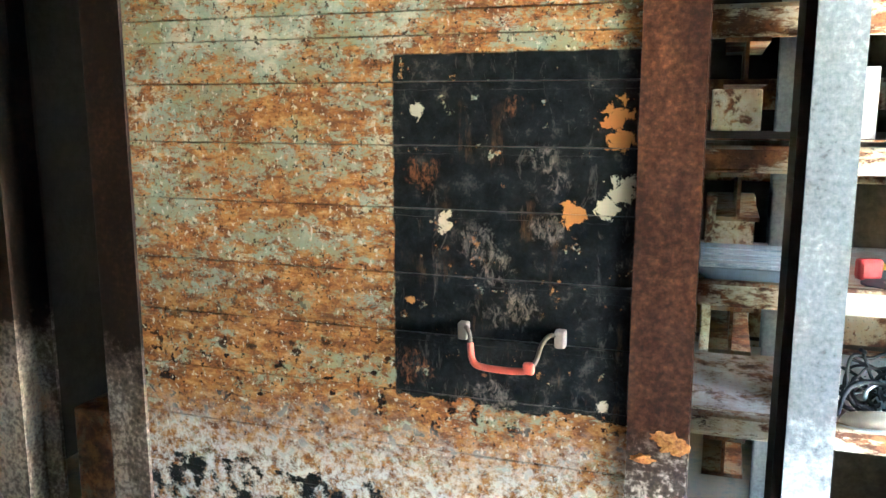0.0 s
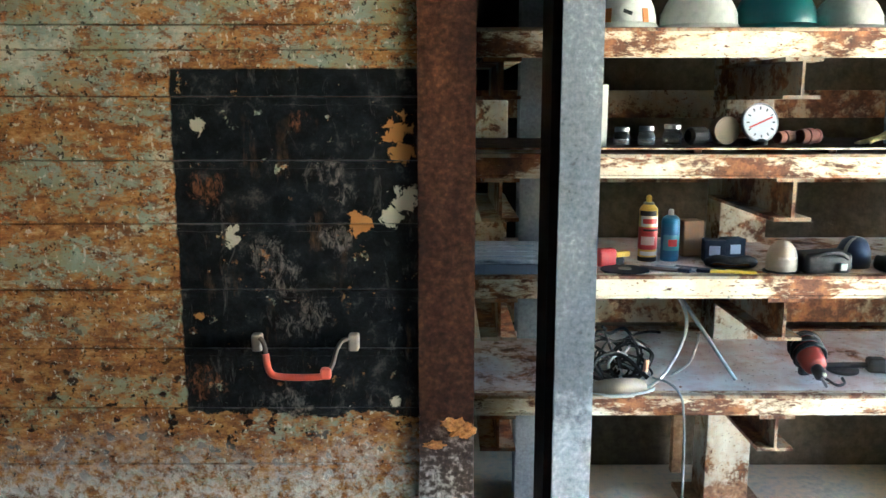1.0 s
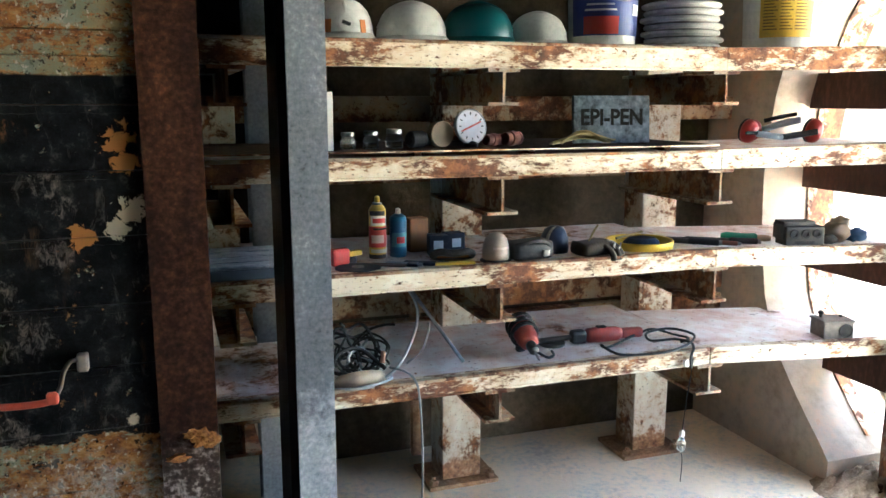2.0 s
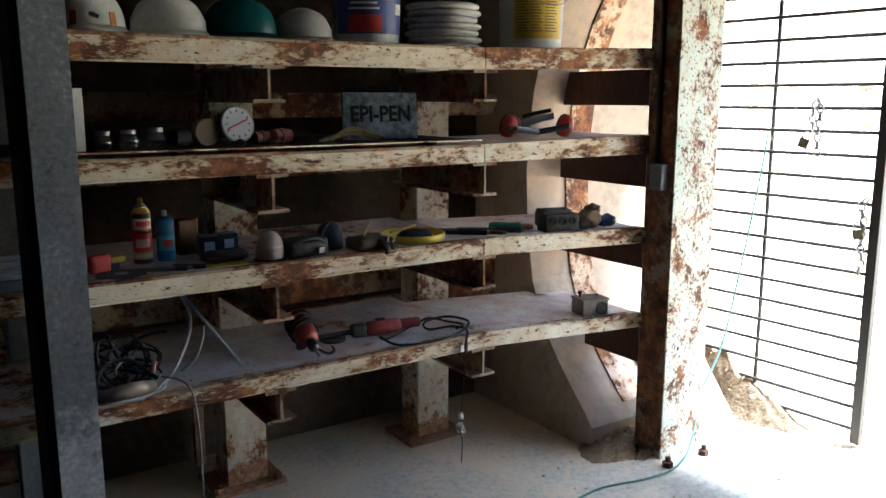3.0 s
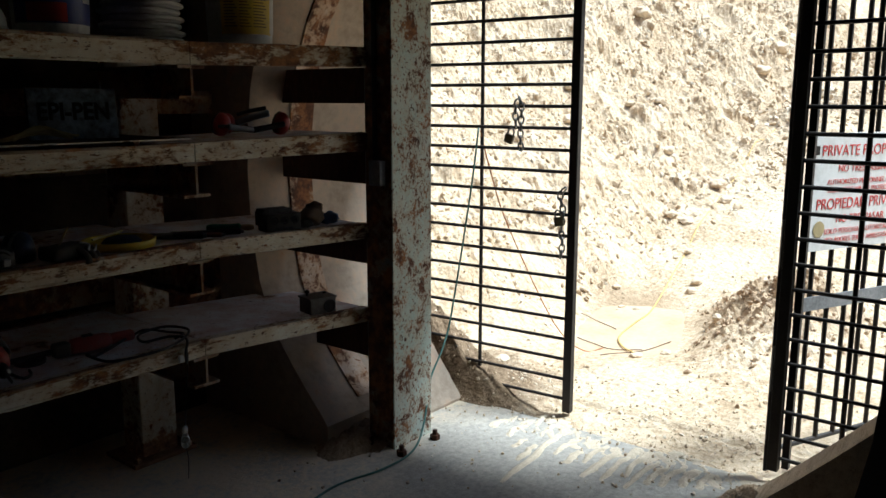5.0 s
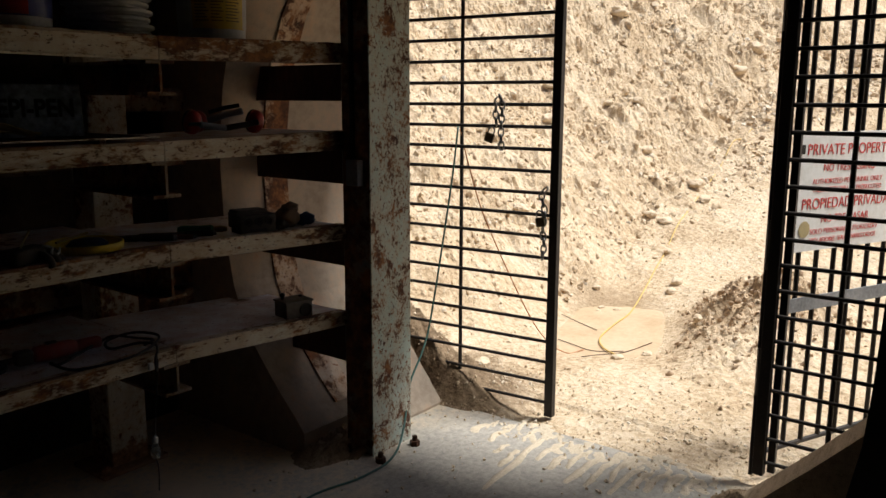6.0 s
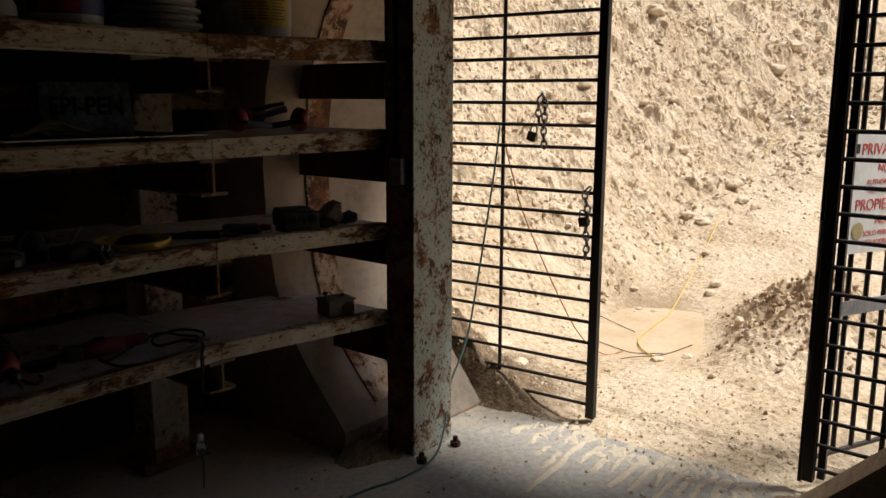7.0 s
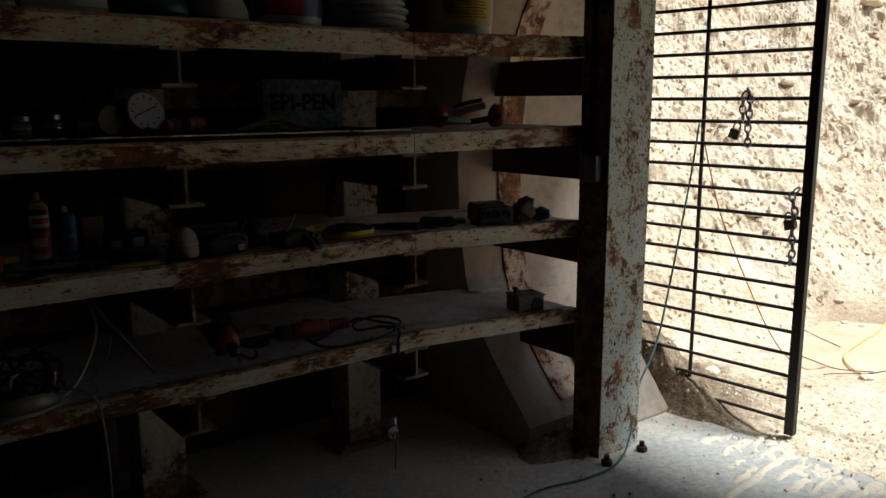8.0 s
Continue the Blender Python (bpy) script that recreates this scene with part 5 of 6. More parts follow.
rust_fit = plain("rust_fit", (0.20, 0.08, 0.06), 0.7, 0.3)
for x, r in ((1.06, 0.024), (1.135, 0.028)):
    t = thing("pipe_fitting", (x, 2.60, UPPER), "rusty red pipe fitting on the upper shelf", "pipe fitting", "pipe fittings", turn=25, local=True)
    part("body", lathe(bmesh.new(), [(r * 0.6, -0.04), (r * 0.85, -0.038), (r * 0.85, -0.012), (r, -0.01), (r, 0.012), (r * 0.8, 0.014), (r * 0.8, 0.034)], 16, m=pose(0, 0, r * 1.02, 0, 90, 0)), rust_fit, t)
    part("mouth", lathe(bmesh.new(), [(r * 0.82, 0.034), (r * 0.9, 0.036), (r * 0.9, 0.042), (r * 0.4, 0.043)], 16, m=pose(0, 0, r * 1.02, 0, 90, 0)), plain("mouth_red", (0.32, 0.13, 0.11), 0.6) if r < 0.026 else bpy.data.materials["mouth_red"], t)
straw = plain("straw", (0.30, 0.24, 0.10), 0.8)
t = thing("wire_bundle", (1.42, 2.57, UPPER), "bundle of olive wire ends and dry stalks", "wire bundle", local=True)
for k in range(12):
    a = rnd.uniform(-0.35, 0.35)
    ln = rnd.uniform(0.09, 0.15)
    part("stalk", tube(bmesh.new(), [(-ln * math.cos(a), -0.02 + rnd.uniform(-0.02, 0.02), 0.006 + rnd.uniform(0, 0.008)), (0, rnd.uniform(-0.015, 0.015), 0.025 + rnd.uniform(0, 0.03)), (ln * math.cos(a), rnd.uniform(-0.03, 0.03), 0.008 + rnd.uniform(0, 0.01))], 0.004, 5, 5), straw, t)
board_paint = mottled("board_paint", [(0.38, (0.012, 0.017, 0.023)), (0.47, (0.075, 0.10, 0.13)), (0.6, (0.20, 0.245, 0.30))], 8, 40, 0.6, 0, 0.3, 0.002)
t = thing("lettered_board", (1.60, 2.66, UPPER), "blue-white painted board hand-lettered in black", "sign board", turn=-6, local=True)
part("board", boxed(-0.165, 0.165, -0.009, 0.009, 0.0, 0.19, bevel=0.003, m=pose(0, 0, 0, -5, 0, 0)), board_paint, t)
bl = pose(0, 0, 0, -5, 0, 0)
lettering("EPI-PEN", 0.088, ink, t, bl @ pose(0, -0.0096, 0.10, 90, 0, 0), "lettering", "black hand-painted letters", 0.92, 0.0028)
red_cup = plain("red_cup", (0.36, 0.025, 0.02), 0.35, 0, 0.15)
t = thing("ear_defenders", (2.33, 2.56, UPPER), "red ear defenders with a grey band", "ear defenders", turn=-12, local=True)
for x, y, rr in ((-0.13, -0.02, 0.042), (0.15, -0.03, 0.043), (-0.05, 0.10, 0.038)):
    cup = part("cup", lathe(bmesh.new(), [(0.004, -0.032), (0.020, -0.028), (rr * 0.9, -0.012), (rr, 0.004), (rr, 0.012)], 22, m=pose(x, y, 0.042, -78, 0, 18), squash=1.2), red_cup, t, smooth=True)
    part("cushion", lathe(bmesh.new(), [(rr * 0.98, 0.0125), (rr, 0.022), (rr * 0.8, 0.03)], 22, m=pose(x, y, 0.042, -78, 0, 18), squash=1.2), black_plastic, cup, smooth=True)
band_grey = plain("band_grey", (0.30, 0.34, 0.40), 0.4)
part("band", tube(bmesh.new(), [(-0.115, -0.055, 0.034), (-0.06, -0.055, 0.026), (0.0, -0.05, 0.018)], 0.013, 8), band_grey, t, "grey plastic band", True)
part("band", tube(bmesh.new(), [(-0.005, -0.05, 0.018), (0.05, -0.055, 0.026), (0.10, -0.06, 0.034), (0.14, -0.072, 0.042)], 0.013, 8), black_plastic, t, "black plastic band", True)
part("band", tube(bmesh.new(), [(-0.02, 0.08, 0.045), (0.05, 0.06, 0.070), (0.12, 0.03, 0.088)], 0.015, 8), band_grey, t, "grey plastic band", True)
part("band", tube(bmesh.new(), [(-0.005, 0.10, 0.082), (0.05, 0.08, 0.098), (0.115, 0.05, 0.112)], 0.009, 8), black_plastic, t, "black plastic band", True)
part("pivot", boxed(-0.165, -0.11, -0.062, -0.05, 0.030, 0.044, bevel=0.003), black_plastic, t)

# ---------------------------------------------------------------- lower shelf
can_yellow, can_red, can_blue = plain("can_yellow", (0.62, 0.42, 0.05), 0.35), plain("can_red", (0.45, 0.03, 0.03), 0.35), plain("can_blue", (0.03, 0.14, 0.30), 0.35)
t = thing("spray_can", (0.632, 2.70, LOWER), "tall spray can in yellow and red with a black base", "spray can", "spray cans", turn=-90, local=True)
part("body", lathe(bmesh.new(), [(0.030, 0), (0.0325, 0.003), (0.0325, 0.185), (0.030, 0.192), (0.019, 0.205)], 28), can_yellow, t)
part("base_band", wrap(0.0326, -90, 90, 0.002, 0.018, 16), black_plastic, t)
part("label_band", wrap(0.0326, -90, 90, 0.045, 0.125, 16), can_red, t, "red label")
part("label_panel", wrap(0.0334, -55, 30, 0.062, 0.092, 12), plain("label_pink", (0.60, 0.40, 0.38), 0.5), t)
part("label_panel", wrap(0.0330, -60, 60, 0.128, 0.165, 12), plain("label_white", (0.66, 0.64, 0.60), 0.5), t)
part("print_bar", wrap(0.0336, -45, 45, 0.138, 0.156, 12), can_red, t)
part("print_bar", wrap(0.0330, -70, 40, 0.166, 0.184, 12), black_plastic, t)
part("print_bar", wrap(0.0340, -40, 55, 0.112, 0.119, 12), black_plastic, t)
part("print_bar", wrap(0.0330, -60, 60, 0.024, 0.038, 12), bpy.data.materials["label_white"], t)
part("collar", lathe(bmesh.new(), [(0.019, 0.205), (0.0185, 0.212), (0.012, 0.214)], 20), steel_grey, t)
part("nozzle", lathe(bmesh.new(), [(0.010, 0.214), (0.010, 0.232), (0.006, 0.238)], 14), can_yellow, t)
t = thing("spray_can", (0.716, 2.71, LOWER), "shorter blue spray can beside a yellow one", "spray can", "spray cans", turn=-90, local=True)
part("body", lathe(bmesh.new(), [(0.030, 0), (0.0325, 0.003), (0.0325, 0.145), (0.029, 0.155), (0.015, 0.165)], 28), can_blue, t)
part("label_panel", wrap(0.0326, -60, 55, 0.04, 0.095, 14), plain("label_teal", (0.10, 0.32, 0.40), 0.4), t)
part("print_bar", wrap(0.0333, -25, 30, 0.055, 0.08, 8), can_red, t)
part("nozzle", lathe(bmesh.new(), [(0.010, 0.165), (0.010, 0.182), (0.006, 0.186)], 14), white_shell, t)
t = thing("wood_block", (0.815, 2.80, LOWER), "rough brown wooden block standing on end", "wood block", turn=10, local=True)
part("block", boxed(-0.04, 0.04, -0.03, 0.03, 0.0, 0.135, bevel=0.005), plain("brown_wood", (0.24, 0.13, 0.06), 0.8, 0, 0.4), t)
carton = plain("carton", (0.025, 0.035, 0.06), 0.5)
for x, y, r in ((0.868, 2.69, -8), (0.945, 2.72, 6)):
    t = thing("small_box", (x, y, LOWER), "small dark blue box with a white label", "box", "small dark boxes", turn=r, local=True)
    part("body", boxed(-0.037, 0.037, -0.03, 0.03, 0, 0.08, bevel=0.003), carton, t)
    part("label_panel", boxed(-0.020, 0.018, -0.0312, -0.0302, 0.026, 0.060), plain("label_blue_white", (0.50, 0.56, 0.66), 0.5) if r < 0 else bpy.data.materials["label_blue_white"], t)
t = thing("goggles", (0.87, 2.52, LOWER), "dark safety goggles with a yellow strap", "goggles", turn=-8, local=True)
part("frame", tube(bmesh.new(), [(-0.075, 0.0, 0.03), (-0.05, -0.025, 0.045), (0.0, -0.03, 0.04), (0.05, -0.025, 0.045), (0.075, 0.0, 0.03), (0.05, 0.015, 0.02), (0.0, 0.01, 0.025), (-0.05, 0.015, 0.02), (-0.075, 0.0, 0.03)], 0.014, 8), black_plastic, t, smooth=True)
part("strap", boxed(-0.075, 0.075, -0.062, -0.03, 0.0, 0.012, bevel=0.004), yellow_label, t, "yellow strap")
part("lens", boxed(-0.06, 0.06, -0.012, -0.008, 0.02, 0.05, bevel=0.003), plain("amber", (0.16, 0.07, 0.03), 0.25), t)
t = thing("respirator", (1.035, 2.50, LOWER), "tan dust mask dome on a black rim", "dust mask", turn=-15, local=True)
part("dome", lathe(bmesh.new(), [(0.050, 0.008), (0.052, 0.03), (0.049, 0.06), (0.040, 0.085), (0.025, 0.102), (0.008, 0.109), (0.001, 0.110)], 26), plain("tan_cloth", (0.42, 0.36, 0.30), 0.85, 0, 0.35), t, smooth=True)
part("rim", lathe(bmesh.new(), [(0.045, 0.0), (0.058, 0.0), (0.060, 0.005), (0.052, 0.009)], 26), black_plastic, t)
part("stripe", wrap(0.0492, -110, -20, 0.050, 0.058, 10), plain("cloth_pale", (0.58, 0.50, 0.44), 0.8), t)
t = thing("black_pouch", (1.17, 2.50, LOWER), "crumpled black tool pouch on the lower shelf", "pouch", turn=6, local=True)
bm = boxed(-0.085, 0.085, -0.05, 0.05, 0, 0.07, bevel=0.02)
for v in bm.verts:
    v.co += Vector((0.0, 0.0, max(0, v.co.z - 0.01))) * 0.35 * noise.noise(v.co * 30)
part("bag", bm, black_plastic, t, smooth=True)
part("strap", tube(bmesh.new(), [(-0.08, -0.03, 0.05), (-0.03, -0.06, 0.075), (0.04, -0.055, 0.07), (0.085, -0.03, 0.02)], 0.007, 6), black_plastic, t)
part("buckle", boxed(0.03, 0.055, -0.062, -0.05, 0.015, 0.04, bevel=0.003), steel_grey, t)
t = thing("headlamp", (1.325, 2.60, LOWER), "dark blue domed headlamp with a grey rim", "headlamp", turn=25, local=True)
part("housing", lathe(bmesh.new(), [(0.055, 0.0), (0.058, 0.02), (0.054, 0.06), (0.040, 0.09), (0.018, 0.104), (0.002, 0.106)], 22), plain("navy", (0.025, 0.035, 0.07), 0.4), t, smooth=True)
part("rim", tube(bmesh.new(), [(0.06 * math.cos(a), -0.012, 0.045 + 0.055 * math.sin(a)) for a in [math.pi * k / 6 for k in range(7)]], 0.006, 6), steel_grey, t)
dark_cloth = plain("dark_cloth", (0.07, 0.06, 0.045), 0.9, 0, 0.4)
t = thing("work_glove", (1.44, 2.50, LOWER), "stiff dark work glove hanging over the shelf edge", "glove", turn=10, local=True)
bm = boxed(-0.08, 0.07, -0.06, 0.05, 0, 0.055, bevel=0.022)
for v in bm.verts:
    v.co.z += 0.3 * v.co.z * noise.noise(v.co * 25)
part("palm", bm, dark_cloth, t, smooth=True)
for k, (x, y) in enumerate(((0.05, -0.07), (0.075, -0.055), (0.02, -0.075))):
    part("finger", tube(bmesh.new(), [(x - 0.02, -0.02, 0.04), (x, y * 0.8, 0.035), (x + 0.01, y - 0.012, 0.012), (x + 0.012, y - 0.016, -0.012)], 0.013, 8), dark_cloth, t, smooth=True)
part("cuff_edge", tube(bmesh.new(), [(0.03, -0.05, 0.062), (0.06, -0.06, 0.05), (0.045, -0.075, 0.035), (0.075, -0.07, 0.028), (0.095, -0.055, 0.045)], 0.004, 6), plain("pale_seam", (0.40, 0.38, 0.34), 0.8), t)
part("stalk", tube(bmesh.new(), [(-0.02, 0.0, 0.05), (0.01, 0.01, 0.085), (0.025, 0.0, 0.115)], 0.004, 5), straw, t)
t = thing("cable_reel", (1.70, 2.58, LOWER), "yellow rimmed shallow dish holding black parts", "dish", local=True)
part("rim", lathe(bmesh.new(), [(0.125, 0.0), (0.134, 0.004), (0.138, 0.03), (0.134, 0.034), (0.126, 0.03), (0.120, 0.008)], 44), plain("bright_yellow", (0.72, 0.52, 0.03), 0.45, 0, 0.15), t, smooth=True)
part("floor", lathe(bmesh.new(), [(0.121, 0.001), (0.121, 0.007)], 40), black_plastic, t)
part("content", lathe(bmesh.new(), [(0.07, 0.0075), (0.08, 0.02), (0.06, 0.038), (0.02, 0.045)], 18, at=(0.01, 0.0, 0), squash=0.8), carton, t)
part("stick", rod(bmesh.new(), (-0.12, -0.02, 0.046), (0.03, 0.03, 0.058), 0.005), straw, t)
dark_steel = plain("dark_steel", (0.08, 0.075, 0.07), 0.45, 0.7)
for k, (x, y, ln, a, r) in enumerate(((1.93, 2.60, 0.17, -38, 0.015), (2.03, 2.58, 0.15, -46, 0.010), (2.11, 2.57, 0.16, -35, 0.013), (2.02, 2.66, 0.14, -30, 0.009))):
    t = thing("hand_tool", (x, y, LOWER - 0.005), "dark worn steel hand tool lying on the lower shelf", "hand tool", "loose hand tools", turn=a, local=True)
    part("shaft", rod(bmesh.new(), (-ln, 0, r), (ln * 0.1, 0, r), r * 0.75, 10), dark_steel, t)
    part("grip", lathe(bmesh.new(), [(r * 0.8, 0), (r, 0.01), (r, ln * 0.7), (r * 0.7, ln * 0.72)], 12, m=pose(ln * 0.1, 0, r, 0, 90, 0)), black_plastic if k != 1 else rust_fit, t)
    part("end_cap", lathe(bmesh.new(), [(r * 0.72, 0), (r * 0.72, 0.012)], 12, m=pose(ln * 0.1 + ln * 0.72, 0, r, 0, 90, 0)), steel_grey, t)
t = thing("scraper", (2.25, 2.60, LOWER - 0.012), "scraper with a green handle and wooden end", "scraper", turn=-40, local=True)
part("handle", lathe(bmesh.new(), [(0.012, 0), (0.019, 0.02), (0.017, 0.10), (0.020, 0.14), (0.012, 0.15)], 14, m=pose(-0.11, 0, 0.02, 0, 90, 0)), plain("green_handle", (0.02, 0.20, 0.12), 0.5), t)
part("wooden_end", lathe(bmesh.new(), [(0.013, 0), (0.015, 0.03), (0.010, 0.055)], 12, m=pose(0.04, 0, 0.02, 0, 90, 0)), plain("pale_wood", (0.42, 0.33, 0.22), 0.8), t)
cast_iron = mottled("cast_iron", [(0.3, (0.03, 0.027, 0.025)), (0.6, (0.075, 0.068, 0.06)), (0.8, (0.12, 0.085, 0.06))], 10, 60, 0.7, 0.3, 0.5, 0.003)
t = thing("machine_part", (2.43, 2.49, LOWER - 0.018), "cast iron machine part with round ports", "machine part", turn=-14, local=True)
part("body", boxed(-0.085, 0.085, -0.045, 0.05, 0.0, 0.085, bevel=0.006), cast_iron, t)
part("top_flange", boxed(-0.09, 0.05, -0.03, 0.055, 0.085, 0.105, bevel=0.004), cast_iron, t)
part("side_flange", boxed(-0.10, -0.086, -0.035, 0.045, 0.03, 0.095, bevel=0.004), cast_iron, t)
for x in (-0.05, 0.0, 0.05):
    part("port", lathe(bmesh.new(), [(0.011, 0), (0.019, 0.0), (0.019, 0.008), (0.011, 0.008), (0.0105, -0.01)], 16, m=pose(x, -0.0455, 0.055, 90, 0, 0)), black_plastic, t)
part("slot", boxed(-0.045, 0.04, -0.048, -0.0455, 0.012, 0.024), black_plastic, t)
t = thing("rag_bundle", (2.66, 2.50, LOWER - 0.022), "brown rag bundle with a blue cloth end", "rag", turn=0, local=True)
for pos, sc, mat, nm in (((-0.03, 0, 0.05), (0.06, 0.05, 0.045), plain("brown_rag", (0.22, 0.16, 0.11), 0.9, 0, 0.4), "rag"), ((0.0, 0.01, 0.085), (0.045, 0.035, 0.03), bpy.data.materials["brown_rag"], "rag"), ((0.075, -0.01, 0.03), (0.055, 0.035, 0.028), plain("blue_cloth", (0.03, 0.07, 0.16), 0.85), "cloth_end"), ((-0.09, -0.02, 0.022), (0.045, 0.03, 0.02), dark_cloth, "rag")):
    bm = bmesh.new()
    bmesh.ops.create_icosphere(bm, subdivisions=3, radius=1)
    for v in bm.verts:
        v.co *= 1 + 0.4 * noise.noise(v.co * 2.2 + Vector(pos) * 20)
        v.co = Vector(pos) + Vector((v.co.x * sc[0], v.co.y * sc[1], v.co.z * sc[2]))
        v.co.z = max(0.0, v.co.z)
    part(nm, bm, mat, t, smooth=True)
brown_blade, pale_blade = plain("brown_blade", (0.16, 0.11, 0.10), 0.6, 0.2, 0.5), plain("pale_blade", (0.34, 0.36, 0.42), 0.5, 0.3, 0.5)
t = thing("cutting_disc", (0.515, 2.525, LOWER), "dark blue-black cutting disc lying flat at the shelf front", "cutting disc", local=True)
part("disc", lathe(bmesh.new(), [(0.010, 0.003), (0.012, 0.006), (0.078, 0.006), (0.082, 0.004), (0.082, 0.001), (0.010, 0.001)], 36), carton, t)
part("hub", lathe(bmesh.new(), [(0.009, 0.0062), (0.022, 0.0062), (0.022, 0.009), (0.009, 0.009)], 20), steel_grey, t)
for x, y, ln, a, mt in ((0.655, 2.53, 0.12, -28, brown_blade), (0.715, 2.53, 0.13, -30, pale_blade), (0.775, 2.53, 0.12, -33, carton)):
    t = thing("flat_file", (x, y, LOWER), "flat worn scraper blade lying at the shelf front", "blade", "flat blades", turn=a, local=True)
    part("blade", boxed(-ln * 0.75, ln * 0.35, -0.021, 0.021, 0.0, 0.006, bevel=0.002), mt, t)
    part("handle", boxed(ln * 0.352, ln * 0.7, -0.015, 0.015, 0.0, 0.013, bevel=0.004), carton, t)
t = thing("tape_measure", (0.47, 2.60, LOWER), "red tape measure with a yellow tongue", "tape measure", turn=20, local=True)
part("case", boxed(-0.045, 0.03, -0.02, 0.02, 0.0, 0.065, bevel=0.012), can_red, t)
part("tongue", boxed(0.03, 0.085, -0.012, 0.012, 0.03, 0.05, bevel=0.003), yellow_label, t)
part("grip", boxed(0.02, 0.06, -0.018, 0.018, 0.0, 0.03, bevel=0.006), black_plastic, t)
case_film = mottled("case_film", [(0.36, (0.16, 0.21, 0.30)), (0.5, (0.34, 0.40, 0.50)), (0.62, (0.62, 0.66, 0.72))], 9, 60, 0.35, 0, 0.3, 0.004, stretched=(1, 4, 4))
t = thing("storage_case", (0.10, 2.56, LOWER), "dusty blue-grey plastic case with a scuffed lid", "case", local=True)
bm = boxed(-0.10, 0.115, -0.12, 0.24, 0.0, 0.040, bevel=0.006)
for v in bm.verts:
    if v.co.z > 0.02:
        v.co.x += 0.03 * (1 if v.co.x > 0 else -1)
part("body", bm, plain("case_blue", (0.16, 0.20, 0.28), 0.5, 0, 0.5), t)
part("lid", boxed(-0.135, 0.15, -0.125, 0.25, 0.0402, 0.054, bevel=0.005), case_film, t, "pale scuffed lid")
for y in (-0.06, 0.04, 0.14):
    part("lid_rib", boxed(-0.11, 0.125, y - 0.012, y + 0.012, 0.0542, 0.058, bevel=0.0015), case_film, t)

# ---------------------------------------------------------------- bottom shelf
rubber_black, rubber_grey = plain("rubber_black", (0.018, 0.018, 0.02), 0.5), plain("rubber_grey", (0.34, 0.36, 0.38), 0.45)
t = thing("cable_coil", (0.53, 2.58, BOTTOM), "tangled coil of black and pale cables", "cable coil", local=True)
for k in range(20):
    r1, r2, tilt = rnd.uniform(0.06, 0.15), rnd.uniform(0.05, 0.12), rnd.uniform(5, 70)
    m = pose(rnd.uniform(-0.05, 0.05), rnd.uniform(-0.04, 0.03), 0.012, 0, 0, rnd.uniform(-60, 60)) @ pose(0, 0, 0, tilt, 0, 0)
    part_turn = rnd.uniform(0.55, 1.0)
    pts = [m @ Vector((r1 * math.cos(a) * rnd.uniform(0.85, 1.15), r2 * math.sin(a) * rnd.uniform(0.85, 1.15) + r2 * 0.9, 0.012 * math.sin(3 * a + k))) for a in [2 * math.pi * part_turn * q / 11 + k for q in range(12)]]
    pts = [(p.x, max(-0.11, min(p.y, 0.16)), max(0.006, p.z)) for p in pts]
    part("loop", tube(bmesh.new(), pts, 0.0045 if k % 2 else 0.006, 6, 4), rubber_black if k % 8 else rubber_grey, t, smooth=True)
t = thing("face_shield", (0.50, 2.50, BOTTOM), "pale plastic face shield band lying before the cables", "face shield", turn=8, local=True)


def bent_band(r, a0, a1, lean, tall, thick, up, n=20):
    """A strip bent on its long side, leaning outwards."""
    bm = bmesh.new()
    cols = []
    for k in range(n + 1):
        a = radians(a0 + (a1 - a0) * k / n)
        w = tall * (0.55 + 0.45 * math.sin(math.pi * k / n))
        cols.append([bm.verts.new((rr * math.cos(a) * 1.15, rr * math.sin(a) * 0.8, zz)) for rr, zz in ((r, up), (r + thick, up), (r + thick - lean, up + w), (r - lean, up + w))])
    for a, b in zip(cols, cols[1:]):
        for k in range(4):
            bm.faces.new((a[k], b[k], b[(k + 1) % 4], a[(k + 1) % 4]))
    bm.faces.new(cols[0][::-1])
    bm.faces.new(cols[-1])
    return bm


part("visor", bent_band(0.10, -160, -30, 0.02, 0.052, 0.003, 0.008), plain("visor_tan", (0.27, 0.225, 0.175), 0.35, 0, 0.4), t, smooth=True)
part("rim", bent_band(0.112, -150, 5, 0.004, 0.012, 0.004, 0.0), rubber_grey, t, "pale plastic rim", True)
part("clip", tube(bmesh.new(), [(0.075, -0.055, 0.075), (0.082, -0.05, 0.115)], 0.009, 8), plain("salmon", (0.50, 0.24, 0.16), 0.6), t)
part("head_strap", tube(bmesh.new(), [(-0.11, -0.01, 0.02), (-0.06, 0.05, 0.09), (0.03, 0.06, 0.10), (0.11, 0.0, 0.03)], 0.008, 8), rubber_black, t, smooth=True)
t = thing("clear_hose", (0.70, 2.60, BOTTOM), "pale translucent hose arching above the shelf", "hose", local=True)
part("hose", tube(bmesh.new(), [(-0.12, -0.14, 0.006), (-0.04, -0.10, 0.05), (0.04, -0.03, 0.15), (0.055, 0.0, 0.235), (0.02, 0.03, 0.305), (-0.03, 0.05, 0.32)], 0.006, 7), rubber_grey, t, smooth=True)
part("hose", tube(bmesh.new(), [(0.02, 0.02, 0.006), (0.07, -0.01, 0.06), (0.10, 0.0, 0.13), (0.11, 0.02, 0.16)], 0.0045, 7), rubber_grey, t, smooth=True)
t = thing("steel_bar", (0.93, 2.56, BOTTOM), "grey steel bar leaning under the shelf", "steel bar", local=True)
